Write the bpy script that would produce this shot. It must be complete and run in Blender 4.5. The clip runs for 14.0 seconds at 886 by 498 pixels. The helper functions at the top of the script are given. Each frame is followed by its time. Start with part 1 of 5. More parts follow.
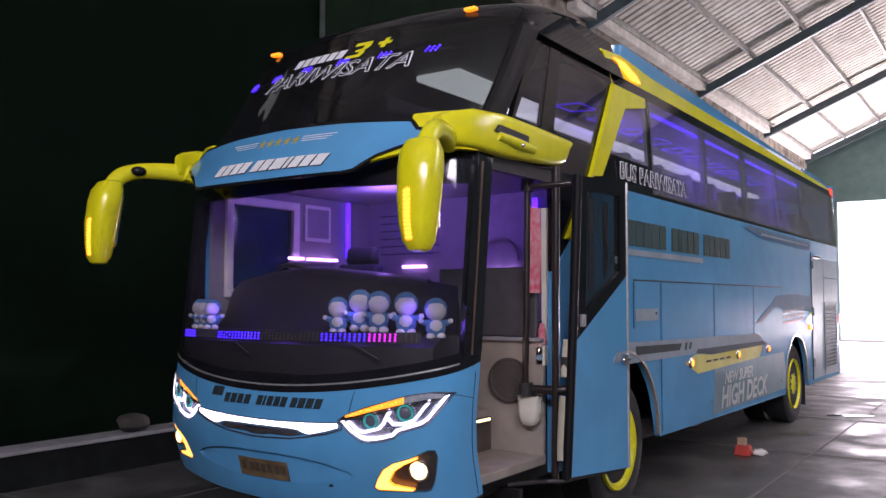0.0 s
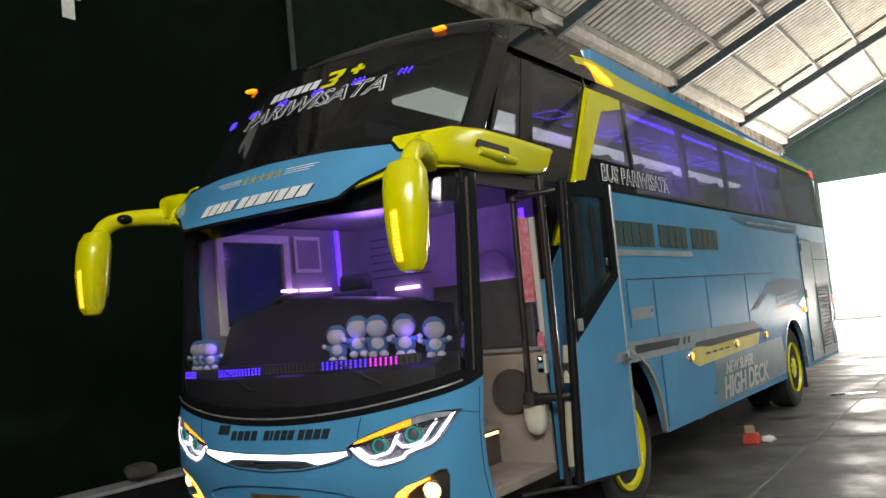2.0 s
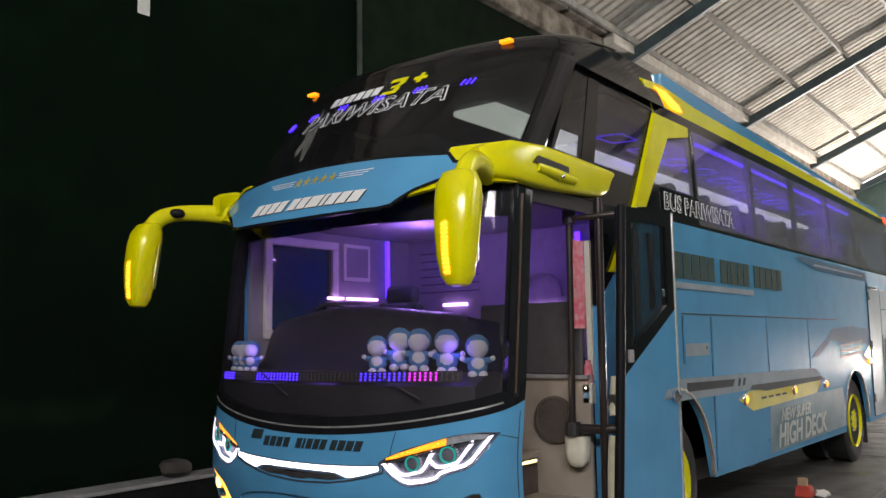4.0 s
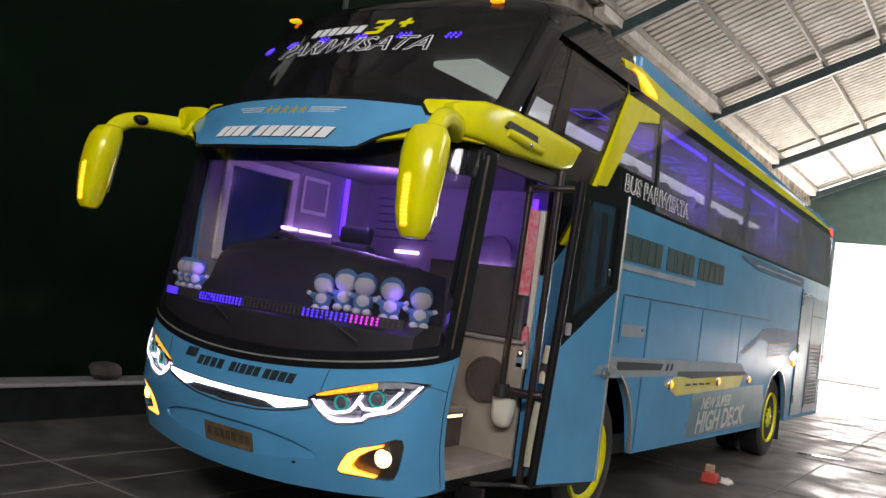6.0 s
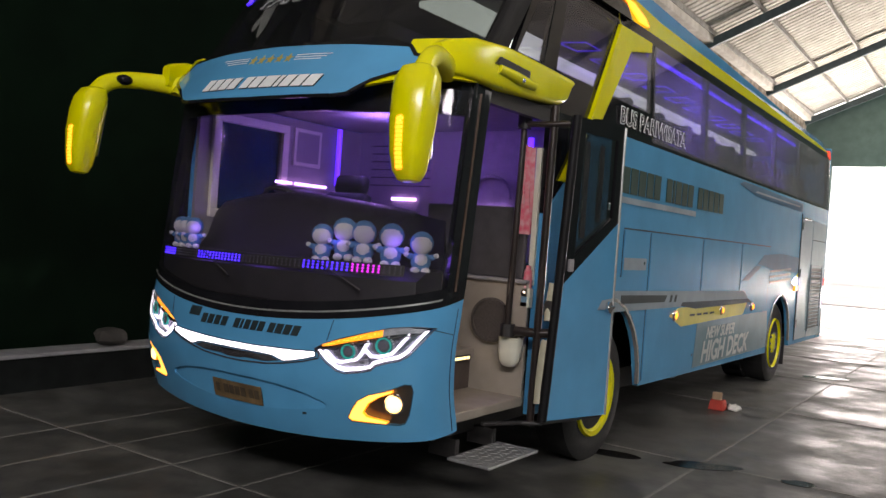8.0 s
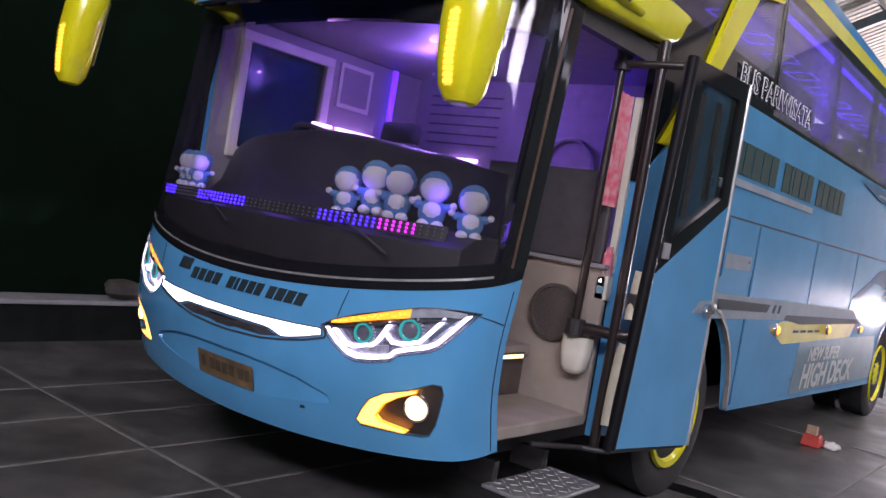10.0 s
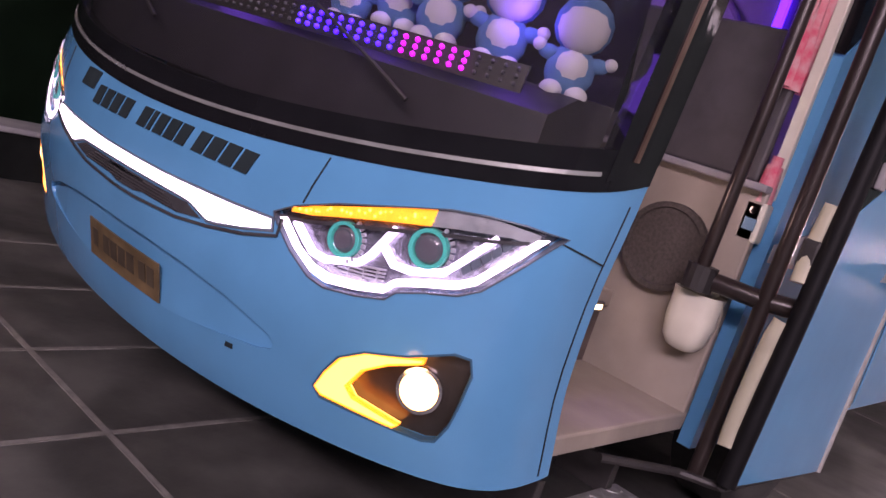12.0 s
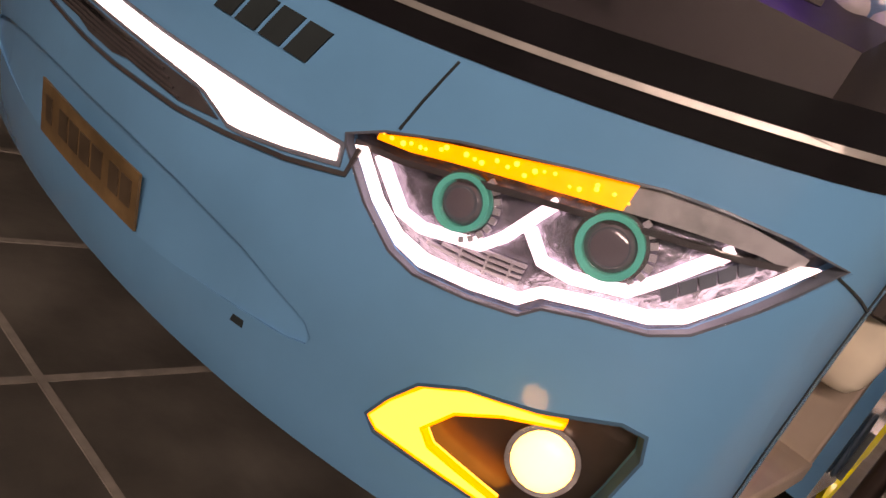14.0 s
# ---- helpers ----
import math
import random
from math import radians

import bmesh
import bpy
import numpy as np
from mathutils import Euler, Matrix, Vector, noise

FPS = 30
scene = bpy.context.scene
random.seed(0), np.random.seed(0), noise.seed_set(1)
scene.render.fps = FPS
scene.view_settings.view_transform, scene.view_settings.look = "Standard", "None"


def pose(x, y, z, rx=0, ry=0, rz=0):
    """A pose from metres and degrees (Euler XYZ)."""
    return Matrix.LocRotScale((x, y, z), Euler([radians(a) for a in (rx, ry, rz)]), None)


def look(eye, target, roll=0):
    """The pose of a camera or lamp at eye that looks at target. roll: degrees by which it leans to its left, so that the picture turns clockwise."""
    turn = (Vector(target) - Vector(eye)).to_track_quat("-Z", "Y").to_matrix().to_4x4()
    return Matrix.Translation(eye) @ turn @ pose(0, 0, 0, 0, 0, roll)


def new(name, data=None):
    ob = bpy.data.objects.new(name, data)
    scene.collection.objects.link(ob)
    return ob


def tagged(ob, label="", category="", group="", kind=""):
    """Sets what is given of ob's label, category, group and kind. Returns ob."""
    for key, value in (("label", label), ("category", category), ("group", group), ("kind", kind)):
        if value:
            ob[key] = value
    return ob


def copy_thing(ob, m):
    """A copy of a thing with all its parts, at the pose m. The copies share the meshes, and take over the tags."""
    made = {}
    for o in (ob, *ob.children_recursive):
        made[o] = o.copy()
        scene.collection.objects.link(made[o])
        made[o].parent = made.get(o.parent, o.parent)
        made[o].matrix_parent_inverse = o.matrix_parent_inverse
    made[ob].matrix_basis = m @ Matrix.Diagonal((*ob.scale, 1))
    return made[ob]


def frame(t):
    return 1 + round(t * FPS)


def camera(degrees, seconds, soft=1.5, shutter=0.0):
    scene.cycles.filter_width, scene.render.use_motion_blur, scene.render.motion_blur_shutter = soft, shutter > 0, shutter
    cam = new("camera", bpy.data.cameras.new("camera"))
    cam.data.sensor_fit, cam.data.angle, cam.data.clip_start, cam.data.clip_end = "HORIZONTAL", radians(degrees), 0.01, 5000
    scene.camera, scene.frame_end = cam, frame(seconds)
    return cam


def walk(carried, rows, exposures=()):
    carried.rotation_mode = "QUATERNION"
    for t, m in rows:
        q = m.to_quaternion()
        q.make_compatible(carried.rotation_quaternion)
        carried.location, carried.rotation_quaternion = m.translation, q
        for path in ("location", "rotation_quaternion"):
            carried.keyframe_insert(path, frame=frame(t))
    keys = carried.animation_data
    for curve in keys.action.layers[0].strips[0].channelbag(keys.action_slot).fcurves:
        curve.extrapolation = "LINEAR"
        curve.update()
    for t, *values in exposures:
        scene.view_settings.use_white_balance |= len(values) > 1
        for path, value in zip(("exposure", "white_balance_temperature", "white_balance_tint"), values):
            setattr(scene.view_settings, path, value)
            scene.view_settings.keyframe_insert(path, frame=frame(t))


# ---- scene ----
cam = camera(56.1, 14.0)
PATH = [
    (0, (3.879, -3.514, 1.682), (2.732, -1.88, 1.801), 0.1),
    (0.5, (3.902, -3.532, 1.672), (2.746, -1.904, 1.788), 0.2),
    (1, (3.901, -3.543, 1.664), (2.742, -1.917, 1.781), 0.2),
    (1.5, (3.896, -3.548, 1.666), (2.761, -1.906, 1.792), -0.6),
    (2, (3.884, -3.541, 1.68), (2.762, -1.894, 1.841), -5.5),
    (2.5, (3.86, -3.505, 1.695), (2.756, -1.852, 1.918), -11.7),
    (3, (3.824, -3.465, 1.68), (2.705, -1.827, 1.939), -13.2),
    (3.2, (3.821, -3.427, 1.656), (2.677, -1.808, 1.921), -11.6),
    (5.5, (3.815, -3.395, 1.686), (2.617, -1.797, 1.791), 12.1),
    (6, (3.845, -3.448, 1.702), (2.708, -1.805, 1.793), 7.6),
    (6.5, (3.858, -3.47, 1.687), (2.744, -1.809, 1.738), 3.6),
    (7, (3.861, -3.485, 1.684), (2.754, -1.819, 1.706), 2.4),
    (7.5, (3.855, -3.481, 1.688), (2.757, -1.81, 1.69), 2.8),
    (8, (3.816, -3.409, 1.669), (2.692, -1.755, 1.638), 4.1),
    (8.2, (3.796, -3.336, 1.66), (2.649, -1.699, 1.612), 4.9),
    (10.3, (3.092, -2.206, 1.515), (1.811, -0.673, 1.416), 11.2),
    (10.4, (3.055, -2.132, 1.511), (1.773, -0.602, 1.398), 12.4),
    (10.5, (3.014, -2.064, 1.497), (1.726, -0.538, 1.376), 13.2),
    (11, (2.717, -1.748, 1.442), (1.45, -0.211, 1.269), 16.3),
    (11.5, (2.41, -1.48, 1.404), (1.181, 0.08, 1.17), 16.8),
    (12, (2.176, -1.171, 1.358), (0.929, 0.356, 1.024), 18.1),
    (12.2, (2.084, -1.083, 1.348), (0.852, 0.447, 0.975), 19.0),
    (12.5, (2.01, -0.963, 1.31), (0.751, 0.54, 0.918), 21.2),
    (13, (1.78, -0.861, 1.278), (0.59, 0.681, 0.824), 25.0),
    (13.5, (1.606, -0.814, 1.244), (0.475, 0.758, 0.743), 27.9),
    (14, (1.439, -0.787, 1.23), (0.37, 0.816, 0.695), 28.3),
]
EXPOSURES = [(0, 0.56, 6300, 35), (0.5, 0.56, 6500, 34), (1.0, 0.56, 7000, 22), (2.5, 0.60, 7000, 12), (3.0, 0.60, 7000, 16), (5.5, 0.57, 6900, 19), (6.0, 0.60, 6900, 19), (7.0, 0.50, 6900, 20), (8, 0.44, 7000, 20), (10.5, 1.04, 6200, 48),
             (11.0, 1.20, 6700, 64), (11.5, 1.22, 9600, 42), (12.0, 1.02, 7000, 56), (12.5, 0.80, 7000, 28), (13, 0.64, 9300, 42), (13.5, 0.76, 13000, 54), (14, 0.72, 10600, 47)]
walk(cam, [(t, look(eye, target, roll)) for t, eye, target, roll in PATH], EXPOSURES)


# ---- daylight: an overcast sky outside the hall ----
world = bpy.data.worlds.new("sky")
scene.world = world
world.use_nodes = True
wt = world.node_tree
sky = wt.nodes.new("ShaderNodeTexSky")
sky.sky_type, sky.sun_disc, sky.sun_elevation, sky.sun_rotation = "NISHITA", False, radians(50), radians(20)
wt.links.new(sky.outputs[0], wt.nodes["Background"].inputs[0])
wt.nodes["Background"].inputs[1].default_value = 0.12
sun = new("sun", bpy.data.lights.new("sun", "SUN"))
sun.data.energy, sun.data.angle, sun.data.color = 5.0, radians(0.6), (1.0, 0.95, 0.88)
sun.matrix_world = look((62, 52, 60), (2, 48, 0))


def area_lamp(name, eye, target, w, h, watts, colour=(1, 1, 1)):
    la = bpy.data.lights.new(name, "AREA")
    la.shape, la.size, la.size_y, la.energy, la.color = "RECTANGLE", w, h, watts, colour
    ob = new(name, la)
    ob.matrix_world = look(eye, target)
    return ob


def point_lamp(name, place, watts, colour, r=0.05):
    la = bpy.data.lights.new(name, "POINT")
    la.energy, la.color, la.shadow_soft_size = watts, colour, r
    ob = new(name, la)
    ob.location = place
    return ob


area_lamp("north_door_daylight", (0.95, 33.6, 2.9), (2.5, 10, 1.0), 6.5, 5.4, 330, (1.0, 0.98, 0.94))
# added fill from the unseen south end, lights the bus front
area_lamp("south_clerestory_daylight", (8.0, -9.8, 7.6), (1.5, 2, 1.2), 10.0, 1.9, 880, (0.95, 0.99, 1.0))
# added lamp brightening the roof, stands in for light off the yard
area_lamp("yard_bounce_daylight", (0.95, 33.4, 0.6), (4.0, 18, 10.5), 6.4, 1.0, 2200, (1.0, 0.98, 0.93))
# added upward fill for the near roof, its source is unseen
area_lamp("south_yard_bounce", (5.5, -9.7, 6.9), (1.0, 14, 9.6), 15.0, 0.6, 270, (1.0, 0.98, 0.94))
# added overhead fill under the closed ridge, no roof light is built there
area_lamp("ridge_light_daylight", (8.0, 12, 11.4), (4.0, 12, 0), 3.0, 40, 2000, (1.0, 0.99, 0.94))
VIOLET = (0.20, 0.08, 1.0)
point_lamp("cab_violet_lamp", (-0.3, 1.6, 2.40), 16, (0.36, 0.20, 1.0), 0.03)
for k, x in enumerate((-0.75, -0.1, 0.55, 0.95)):
    point_lamp("light_bar_glow", (x, 0.26 + 0.10 * x * x, 1.60), 0.8, (0.22, 0.10, 1.0), 0.08)
point_lamp("aisle_violet_lamp", (0.62, 4.4, 2.95), 42, VIOLET, 0.25)
point_lamp("aisle_violet_lamp", (0.62, 7.6, 2.95), 42, VIOLET, 0.25)
point_lamp("aisle_white_lamp", (-0.2, 3.2, 3.25), 7, (0.85, 1.0, 0.92), 0.15)
# added fill with no fitting, lightens the entrance panel
point_lamp("entrance_lamp", (1.0, 1.05, 1.36), 0.6, (1.0, 0.85, 0.65), 0.05)
point_lamp("fog_lamp_glow", (1.07, 0.10, 0.71), 0.15, (1.0, 0.62, 0.2), 0.03)

# ---- materials ----


def material(name, colour, rough=0.5, metal=0.0, scale=8.0, amount=0.15, bump=0.0, bump_scale=60.0, coat=0.0, emit=None, strength=0.0, rough_vary=0.0, second=None, stain=2.0, spec=0.5):
    m = bpy.data.materials.new(name)
    m.use_nodes = True
    t = m.node_tree
    b = t.nodes["Principled BSDF"]
    b.inputs["Metallic"].default_value = metal
    b.inputs["Roughness"].default_value = rough
    b.inputs["Coat Weight"].default_value = coat
    b.inputs["Coat Roughness"].default_value = 0.04
    b.inputs["Specular IOR Level"].default_value = spec
    co = t.nodes.new("ShaderNodeTexCoord")
    n1 = t.nodes.new("ShaderNodeTexNoise")
    n1.inputs["Scale"].default_value, n1.inputs["Detail"].default_value = scale, 6
    n2 = t.nodes.new("ShaderNodeTexNoise")
    n2.inputs["Scale"].default_value, n2.inputs["Detail"].default_value = stain, 4
    for n in (n1, n2):
        t.links.new(co.outputs["Object"], n.inputs["Vector"])
    mix = t.nodes.new("ShaderNodeMath")
    mix.operation = "MULTIPLY"
    t.links.new(n1.outputs["Fac"], mix.inputs[0])
    t.links.new(n2.outputs["Fac"], mix.inputs[1])
    ramp = t.nodes.new("ShaderNodeValToRGB")
    lo = second or [c * (1 - amount) for c in colour]
    ramp.color_ramp.elements[0].position, ramp.color_ramp.elements[1].position = 0.12, 0.38
    ramp.color_ramp.elements[0].color = (*lo, 1)
    ramp.color_ramp.elements[1].color = (*[min(1, c * (1 + amount * 0.6)) for c in colour], 1)
    t.links.new(mix.outputs[0], ramp.inputs[0])
    t.links.new(ramp.outputs[0], b.inputs["Base Color"])
    if rough_vary:
        mr = t.nodes.new("ShaderNodeMapRange")
        mr.inputs["From Min"].default_value, mr.inputs["From Max"].default_value = 0.35, 0.65
        mr.inputs["To Min"].default_value, mr.inputs["To Max"].default_value = max(0.02, rough - rough_vary), min(1, rough + rough_vary)
        t.links.new(n2.outputs["Fac"], mr.inputs["Value"])
        t.links.new(mr.outputs[0], b.inputs["Roughness"])
    if bump:
        n3 = t.nodes.new("ShaderNodeTexNoise")
        n3.inputs["Scale"].default_value, n3.inputs["Detail"].default_value = bump_scale, 4
        t.links.new(co.outputs["Object"], n3.inputs["Vector"])
        bp = t.nodes.new("ShaderNodeBump")
        bp.inputs["Strength"].default_value, bp.inputs["Distance"].default_value = bump, 0.01
        t.links.new(n3.outputs["Fac"], bp.inputs["Height"])
        t.links.new(bp.outputs[0], b.inputs["Normal"])
    if emit:
        b.inputs["Emission Color"].default_value = (*emit, 1)
        b.inputs["Emission Strength"].default_value = strength
    return m


def glass(name, tint, gloss=1.0, haze=0.0):
    m = bpy.data.materials.new(name)
    m.use_nodes = True
    t = m.node_tree
    t.nodes.remove(t.nodes["Principled BSDF"])
    out = t.nodes["Material Output"]
    tr = t.nodes.new("ShaderNodeBsdfTransparent")
    tr.inputs[0].default_value = (*tint, 1)
    gl = t.nodes.new("ShaderNodeBsdfGlossy")
    gl.inputs["Roughness"].default_value = 0.03
    gl.inputs["Color"].default_value = (gloss, gloss, gloss, 1)
    lw = t.nodes.new("ShaderNodeLayerWeight")
    pw = t.nodes.new("ShaderNodeMath")
    pw.operation = "POWER"
    pw.inputs[1].default_value = 4.0
    am = t.nodes.new("ShaderNodeMath")
    am.operation = "MULTIPLY_ADD"
    am.inputs[1].default_value, am.inputs[2].default_value = 0.55, 0.03
    mx = t.nodes.new("ShaderNodeMixShader")
    t.links.new(lw.outputs["Facing"], pw.inputs[0])
    t.links.new(pw.outputs[0], am.inputs[0])
    t.links.new(am.outputs[0], mx.inputs[0])
    t.links.new(tr.outputs[0], mx.inputs[1])
    t.links.new(gl.outputs[0], mx.inputs[2])
    # a thin diffuse film, added to imitate haze, catching the light from either side
    film = t.nodes.new("ShaderNodeMixShader")
    film.inputs[0].default_value = 0.5
    di, tl = t.nodes.new("ShaderNodeBsdfDiffuse"), t.nodes.new("ShaderNodeBsdfTranslucent")
    for n_ in (di, tl):
        n_.inputs["Color"].default_value = (0.7, 0.7, 0.7, 1)
    t.links.new(di.outputs[0], film.inputs[1])
    t.links.new(tl.outputs[0], film.inputs[2])
    tex = t.nodes.new("ShaderNodeTexNoise")
    tex.inputs["Scale"].default_value = 2.5
    tex.inputs["Detail"].default_value = 6
    co = t.nodes.new("ShaderNodeTexCoord")
    t.links.new(co.outputs["Object"], tex.inputs["Vector"])
    am2 = t.nodes.new("ShaderNodeMath")
    am2.operation = "MULTIPLY"
    am2.inputs[1].default_value = 2 * haze
    t.links.new(tex.outputs["Fac"], am2.inputs[0])
    dm = t.nodes.new("ShaderNodeMixShader")
    t.links.new(am2.outputs[0], dm.inputs[0])
    t.links.new(mx.outputs[0], dm.inputs[1])
    t.links.new(film.outputs[0], dm.inputs[2])
    t.links.new(dm.outputs[0], out.inputs["Surface"])
    return m


BLUE = material("blue_bus_paint", (0.074, 0.315, 0.560), 0.16, 0.0, 3, 0.12, coat=0.35, spec=0.42, stain=0.8, bump=0.006, bump_scale=6)
YELLOW = material("yellow_bus_paint", (0.70, 0.67, 0.002), 0.2, 0.0, 5, 0.07, coat=0.15, bump=0.004, bump_scale=9)
BLACKP = material("gloss_black_trim", (0.010, 0.010, 0.012), 0.06, 0.0, 6, 0.3, spec=0.28)
BLACKS = material("satin_black_trim", (0.008, 0.008, 0.009), 0.5, 0.0, 8, 0.3, spec=0.12)
BLACKM = material("matt_black_plastic", (0.022, 0.020, 0.020), 0.55, 0.0, 30, 0.3, bump=0.1, bump_scale=300)
RUBBER = material("tyre_rubber", (0.02, 0.02, 0.02), 0.8, 0.0, 20, 0.4, bump=0.2, bump_scale=80)
FLASH = material("dark_blue_decal", (0.030, 0.11, 0.19), 0.6, 0.0, 6, 0.15, spec=0.15)
POLE = material("brown_black_pole", (0.030, 0.022, 0.020), 0.28, 0.2, 12, 0.3)
SILVER = material("silver_decal", (0.22, 0.28, 0.32), 0.6, 0.0, 6, 0.15, spec=0.15)
WHITEP = material("white_lettering", (0.78, 0.80, 0.80), 0.4, 0.0, 10, 0.1)
LETTERG = material("pale_grey_lettering", (0.48, 0.51, 0.50), 0.4, 0.0, 10, 0.2)
GREYD = material("grey_decal", (0.13, 0.24, 0.33), 0.4, 0.0, 6, 0.15)
DARKDEC = material("dark_decal", (0.022, 0.034, 0.038), 0.6, 0.0, 6, 0.2, spec=0.12)
GREENDEC = material("dark_green_decal", (0.022, 0.055, 0.045), 0.6, 0.0, 6, 0.2, spec=0.12)
# skirt decal colour, also used as painted yard reflection at the rear
SILVERG = material("greenish_silver_decal", (0.125, 0.215, 0.25), 0.45, 0.0, 6, 0.15, spec=0.2)
YELLOWD = material("faded_yellow_decal", (0.50, 0.46, 0.06), 0.45, 0.0, 6, 0.15, spec=0.2)
GOLD = material("gold_lettering", (0.60, 0.45, 0.10), 0.35, 0.3, 8, 0.2)
CHROME = material("chrome", (0.75, 0.75, 0.78), 0.12, 1.0, 40, 0.2)
ALU = material("aluminium_tread_plate", (0.55, 0.56, 0.56), 0.42, 0.8, 30, 0.3, bump=0.2, bump_scale=120)
TRIMLINE = material("bright_edge_trim", (0.62, 0.63, 0.62), 0.25, 0.7, 20, 0.2)
REFLECT = material("lamp_reflector", (0.33, 0.33, 0.40), 0.26, 0.75, 60, 0.5, bump=0.5, bump_scale=55)
LAMPSLAT = material("pale_lamp_moulding", (0.48, 0.48, 0.54), 0.35, 0.2, 20, 0.2)
LAMPRIM = material("grey_lamp_rim", (0.16, 0.20, 0.25), 0.2, 0.4, 20, 0.2)
LAMPDARK = material("smoked_lamp_plastic", (0.060, 0.060, 0.065), 0.18, 0.0, 20, 0.3, coat=0.3)
TEAL = material("teal_halo_ring", (0.02, 0.42, 0.36), 0.25, 0.0, 20, 0.2, emit=(0.0, 0.45, 0.38), strength=0.22)
LENSBALL = material("projector_lens", (0.14, 0.13, 0.16), 0.03, 0.0, 5, 0.2, coat=1.0)
DRL = material("white_light_guide", (0.9, 0.9, 0.95), 0.3, emit=(0.93, 0.92, 1.0), strength=2.4)
DRLSOFT = material("white_light_bracket", (0.9, 0.9, 0.95), 0.3, emit=(0.84, 0.82, 1.0), strength=1.6)
AMBER = material("amber_light", (0.9, 0.5, 0.05), 0.3, emit=(1.0, 0.25, 0.004), strength=1.2, scale=40)
AMBERHOT = material("amber_light_guide", (0.6, 0.2, 0.02), 0.3, emit=(1.0, 0.29, 0.018), strength=2.3)
SMOKE = material("smoked_clear_plastic", (0.34, 0.36, 0.38), 0.15, 0.0, 30, 0.4, coat=0.5)
FOGGUIDE = material("fog_light_guide", (0.9, 0.6, 0.1), 0.3, emit=(1.0, 0.46, 0.07), strength=2.0)
FOGHOT = material("fog_lamp_bulb", (1, 0.9, 0.6), 0.3, emit=(1.0, 0.55, 0.14), strength=3.6)
REDL = material("red_marker_lens", (0.6, 0.03, 0.02), 0.3, emit=(1.0, 0.08, 0.03), strength=0.7)
LEDV = material("violet_led_dot", (0.2, 0.1, 0.6), 0.3, emit=(0.035, 0.010, 1.0), strength=2.6)
LEDM = material("magenta_led_dot", (0.5, 0.1, 0.6), 0.3, emit=(0.70, 0.010, 0.85), strength=1.6)
STRIPV = material("violet_strip_light", (0.2, 0.1, 0.6), 0.3, emit=(0.075, 0.016, 1.0), strength=2.6)
STRIPD = material("dim_violet_outline_light", (0.2, 0.1, 0.6), 0.3, emit=(0.08, 0.02, 1.0), strength=1.8)
STRIPL = material("lilac_strip_light", (0.5, 0.3, 0.8), 0.3, emit=(0.62, 0.34, 1.0), strength=7.0)
STRIPY = material("warm_step_light", (0.9, 0.8, 0.4), 0.3, emit=(1.0, 0.82, 0.38), strength=1.5)
LEDOFF = material("unlit_led_dot", (0.09, 0.09, 0.11), 0.3)
CABGREY = material("grey_cab_lining", (0.23, 0.22, 0.23), 0.6, 0.0, 12, 0.15, bump=0.1, bump_scale=150)
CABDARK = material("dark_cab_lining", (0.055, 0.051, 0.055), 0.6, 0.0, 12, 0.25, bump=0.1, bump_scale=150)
STEPGREY = material("beige_entrance_panel", (0.30, 0.26, 0.22), 0.55, 0.0, 6, 0.2, bump=0.05, bump_scale=80)
GRIP = material("aged_cream_plastic", (0.40, 0.38, 0.28), 0.5, 0.0, 10, 0.2)
DASH = material("dark_dashboard", (0.020, 0.018, 0.022), 0.5, 0.0, 10, 0.3, bump=0.08, bump_scale=150)
CREAM = material("cream_plastic", (0.62, 0.60, 0.50), 0.45, 0.0, 10, 0.1)
WHITELINE = material("white_ceiling_lining", (0.75, 0.78, 0.74), 0.5, 0.0, 4, 0.1, emit=(0.85, 1.0, 0.90), strength=1.1)
SEATCL = material("dark_seat_cloth", (0.05, 0.05, 0.07), 0.9, 0.0, 60, 0.4, bump=0.3, bump_scale=200)
PINK = material("pink_cloth", (0.45, 0.06, 0.10), 0.8, 0.0, 25, 0.5, second=(0.55, 0.35, 0.35), bump=0.2, bump_scale=60)
PLUSHB = material("blue_plush", (0.10, 0.26, 0.48), 0.95, 0.0, 90, 0.3, bump=0.6, bump_scale=300)
PLUSHW = material("white_plush", (0.72, 0.73, 0.72), 0.95, 0.0, 90, 0.15, bump=0.6, bump_scale=300)
PLATEMARK = material("faded_plate_mark", (0.075, 0.055, 0.035), 0.6, 0.0, 14, 0.45)
FOGCUP = material("smoked_chrome_cup", (0.09, 0.075, 0.065), 0.3, 0.7, 12, 0.3)
PLATE = material("orange_brown_plate", (0.16, 0.105, 0.05), 0.6, 0.0, 14, 0.45, bump=0.1, stain=6)
GLASS_F = glass("windscreen_glass", (0.86, 0.84, 0.86), 0.6, 0.012)
GLASS_U = glass("tinted_upper_glass", (0.42, 0.43, 0.43), 1.0, 0.012)
GLASS_S = glass("tinted_side_glass", (0.58, 0.57, 0.62), 1.0, 0.15)
GLASS_Q = glass("dark_quarter_glass", (0.50, 0.49, 0.53), 0.8, 0.03)
GLASS_D = glass("tinted_far_side_glass", (0.45, 0.45, 0.48), 0.12)
LENS = glass("clear_lamp_cover", (0.93, 0.93, 0.95))
CONCRETE = material("worn_concrete_floor", (0.084, 0.084, 0.077), 0.52, 0.0, 5, 0.4, bump=0.3, bump_scale=14, rough_vary=0.20, second=(0.042, 0.042, 0.040), stain=1.7)
JOINT = material("pale_floor_joint", (0.19, 0.185, 0.17), 0.8, 0.0, 20, 0.3)
WET = material("wet_oil_stain", (0.012, 0.012, 0.012), 0.10, 0.0, 6, 0.3)
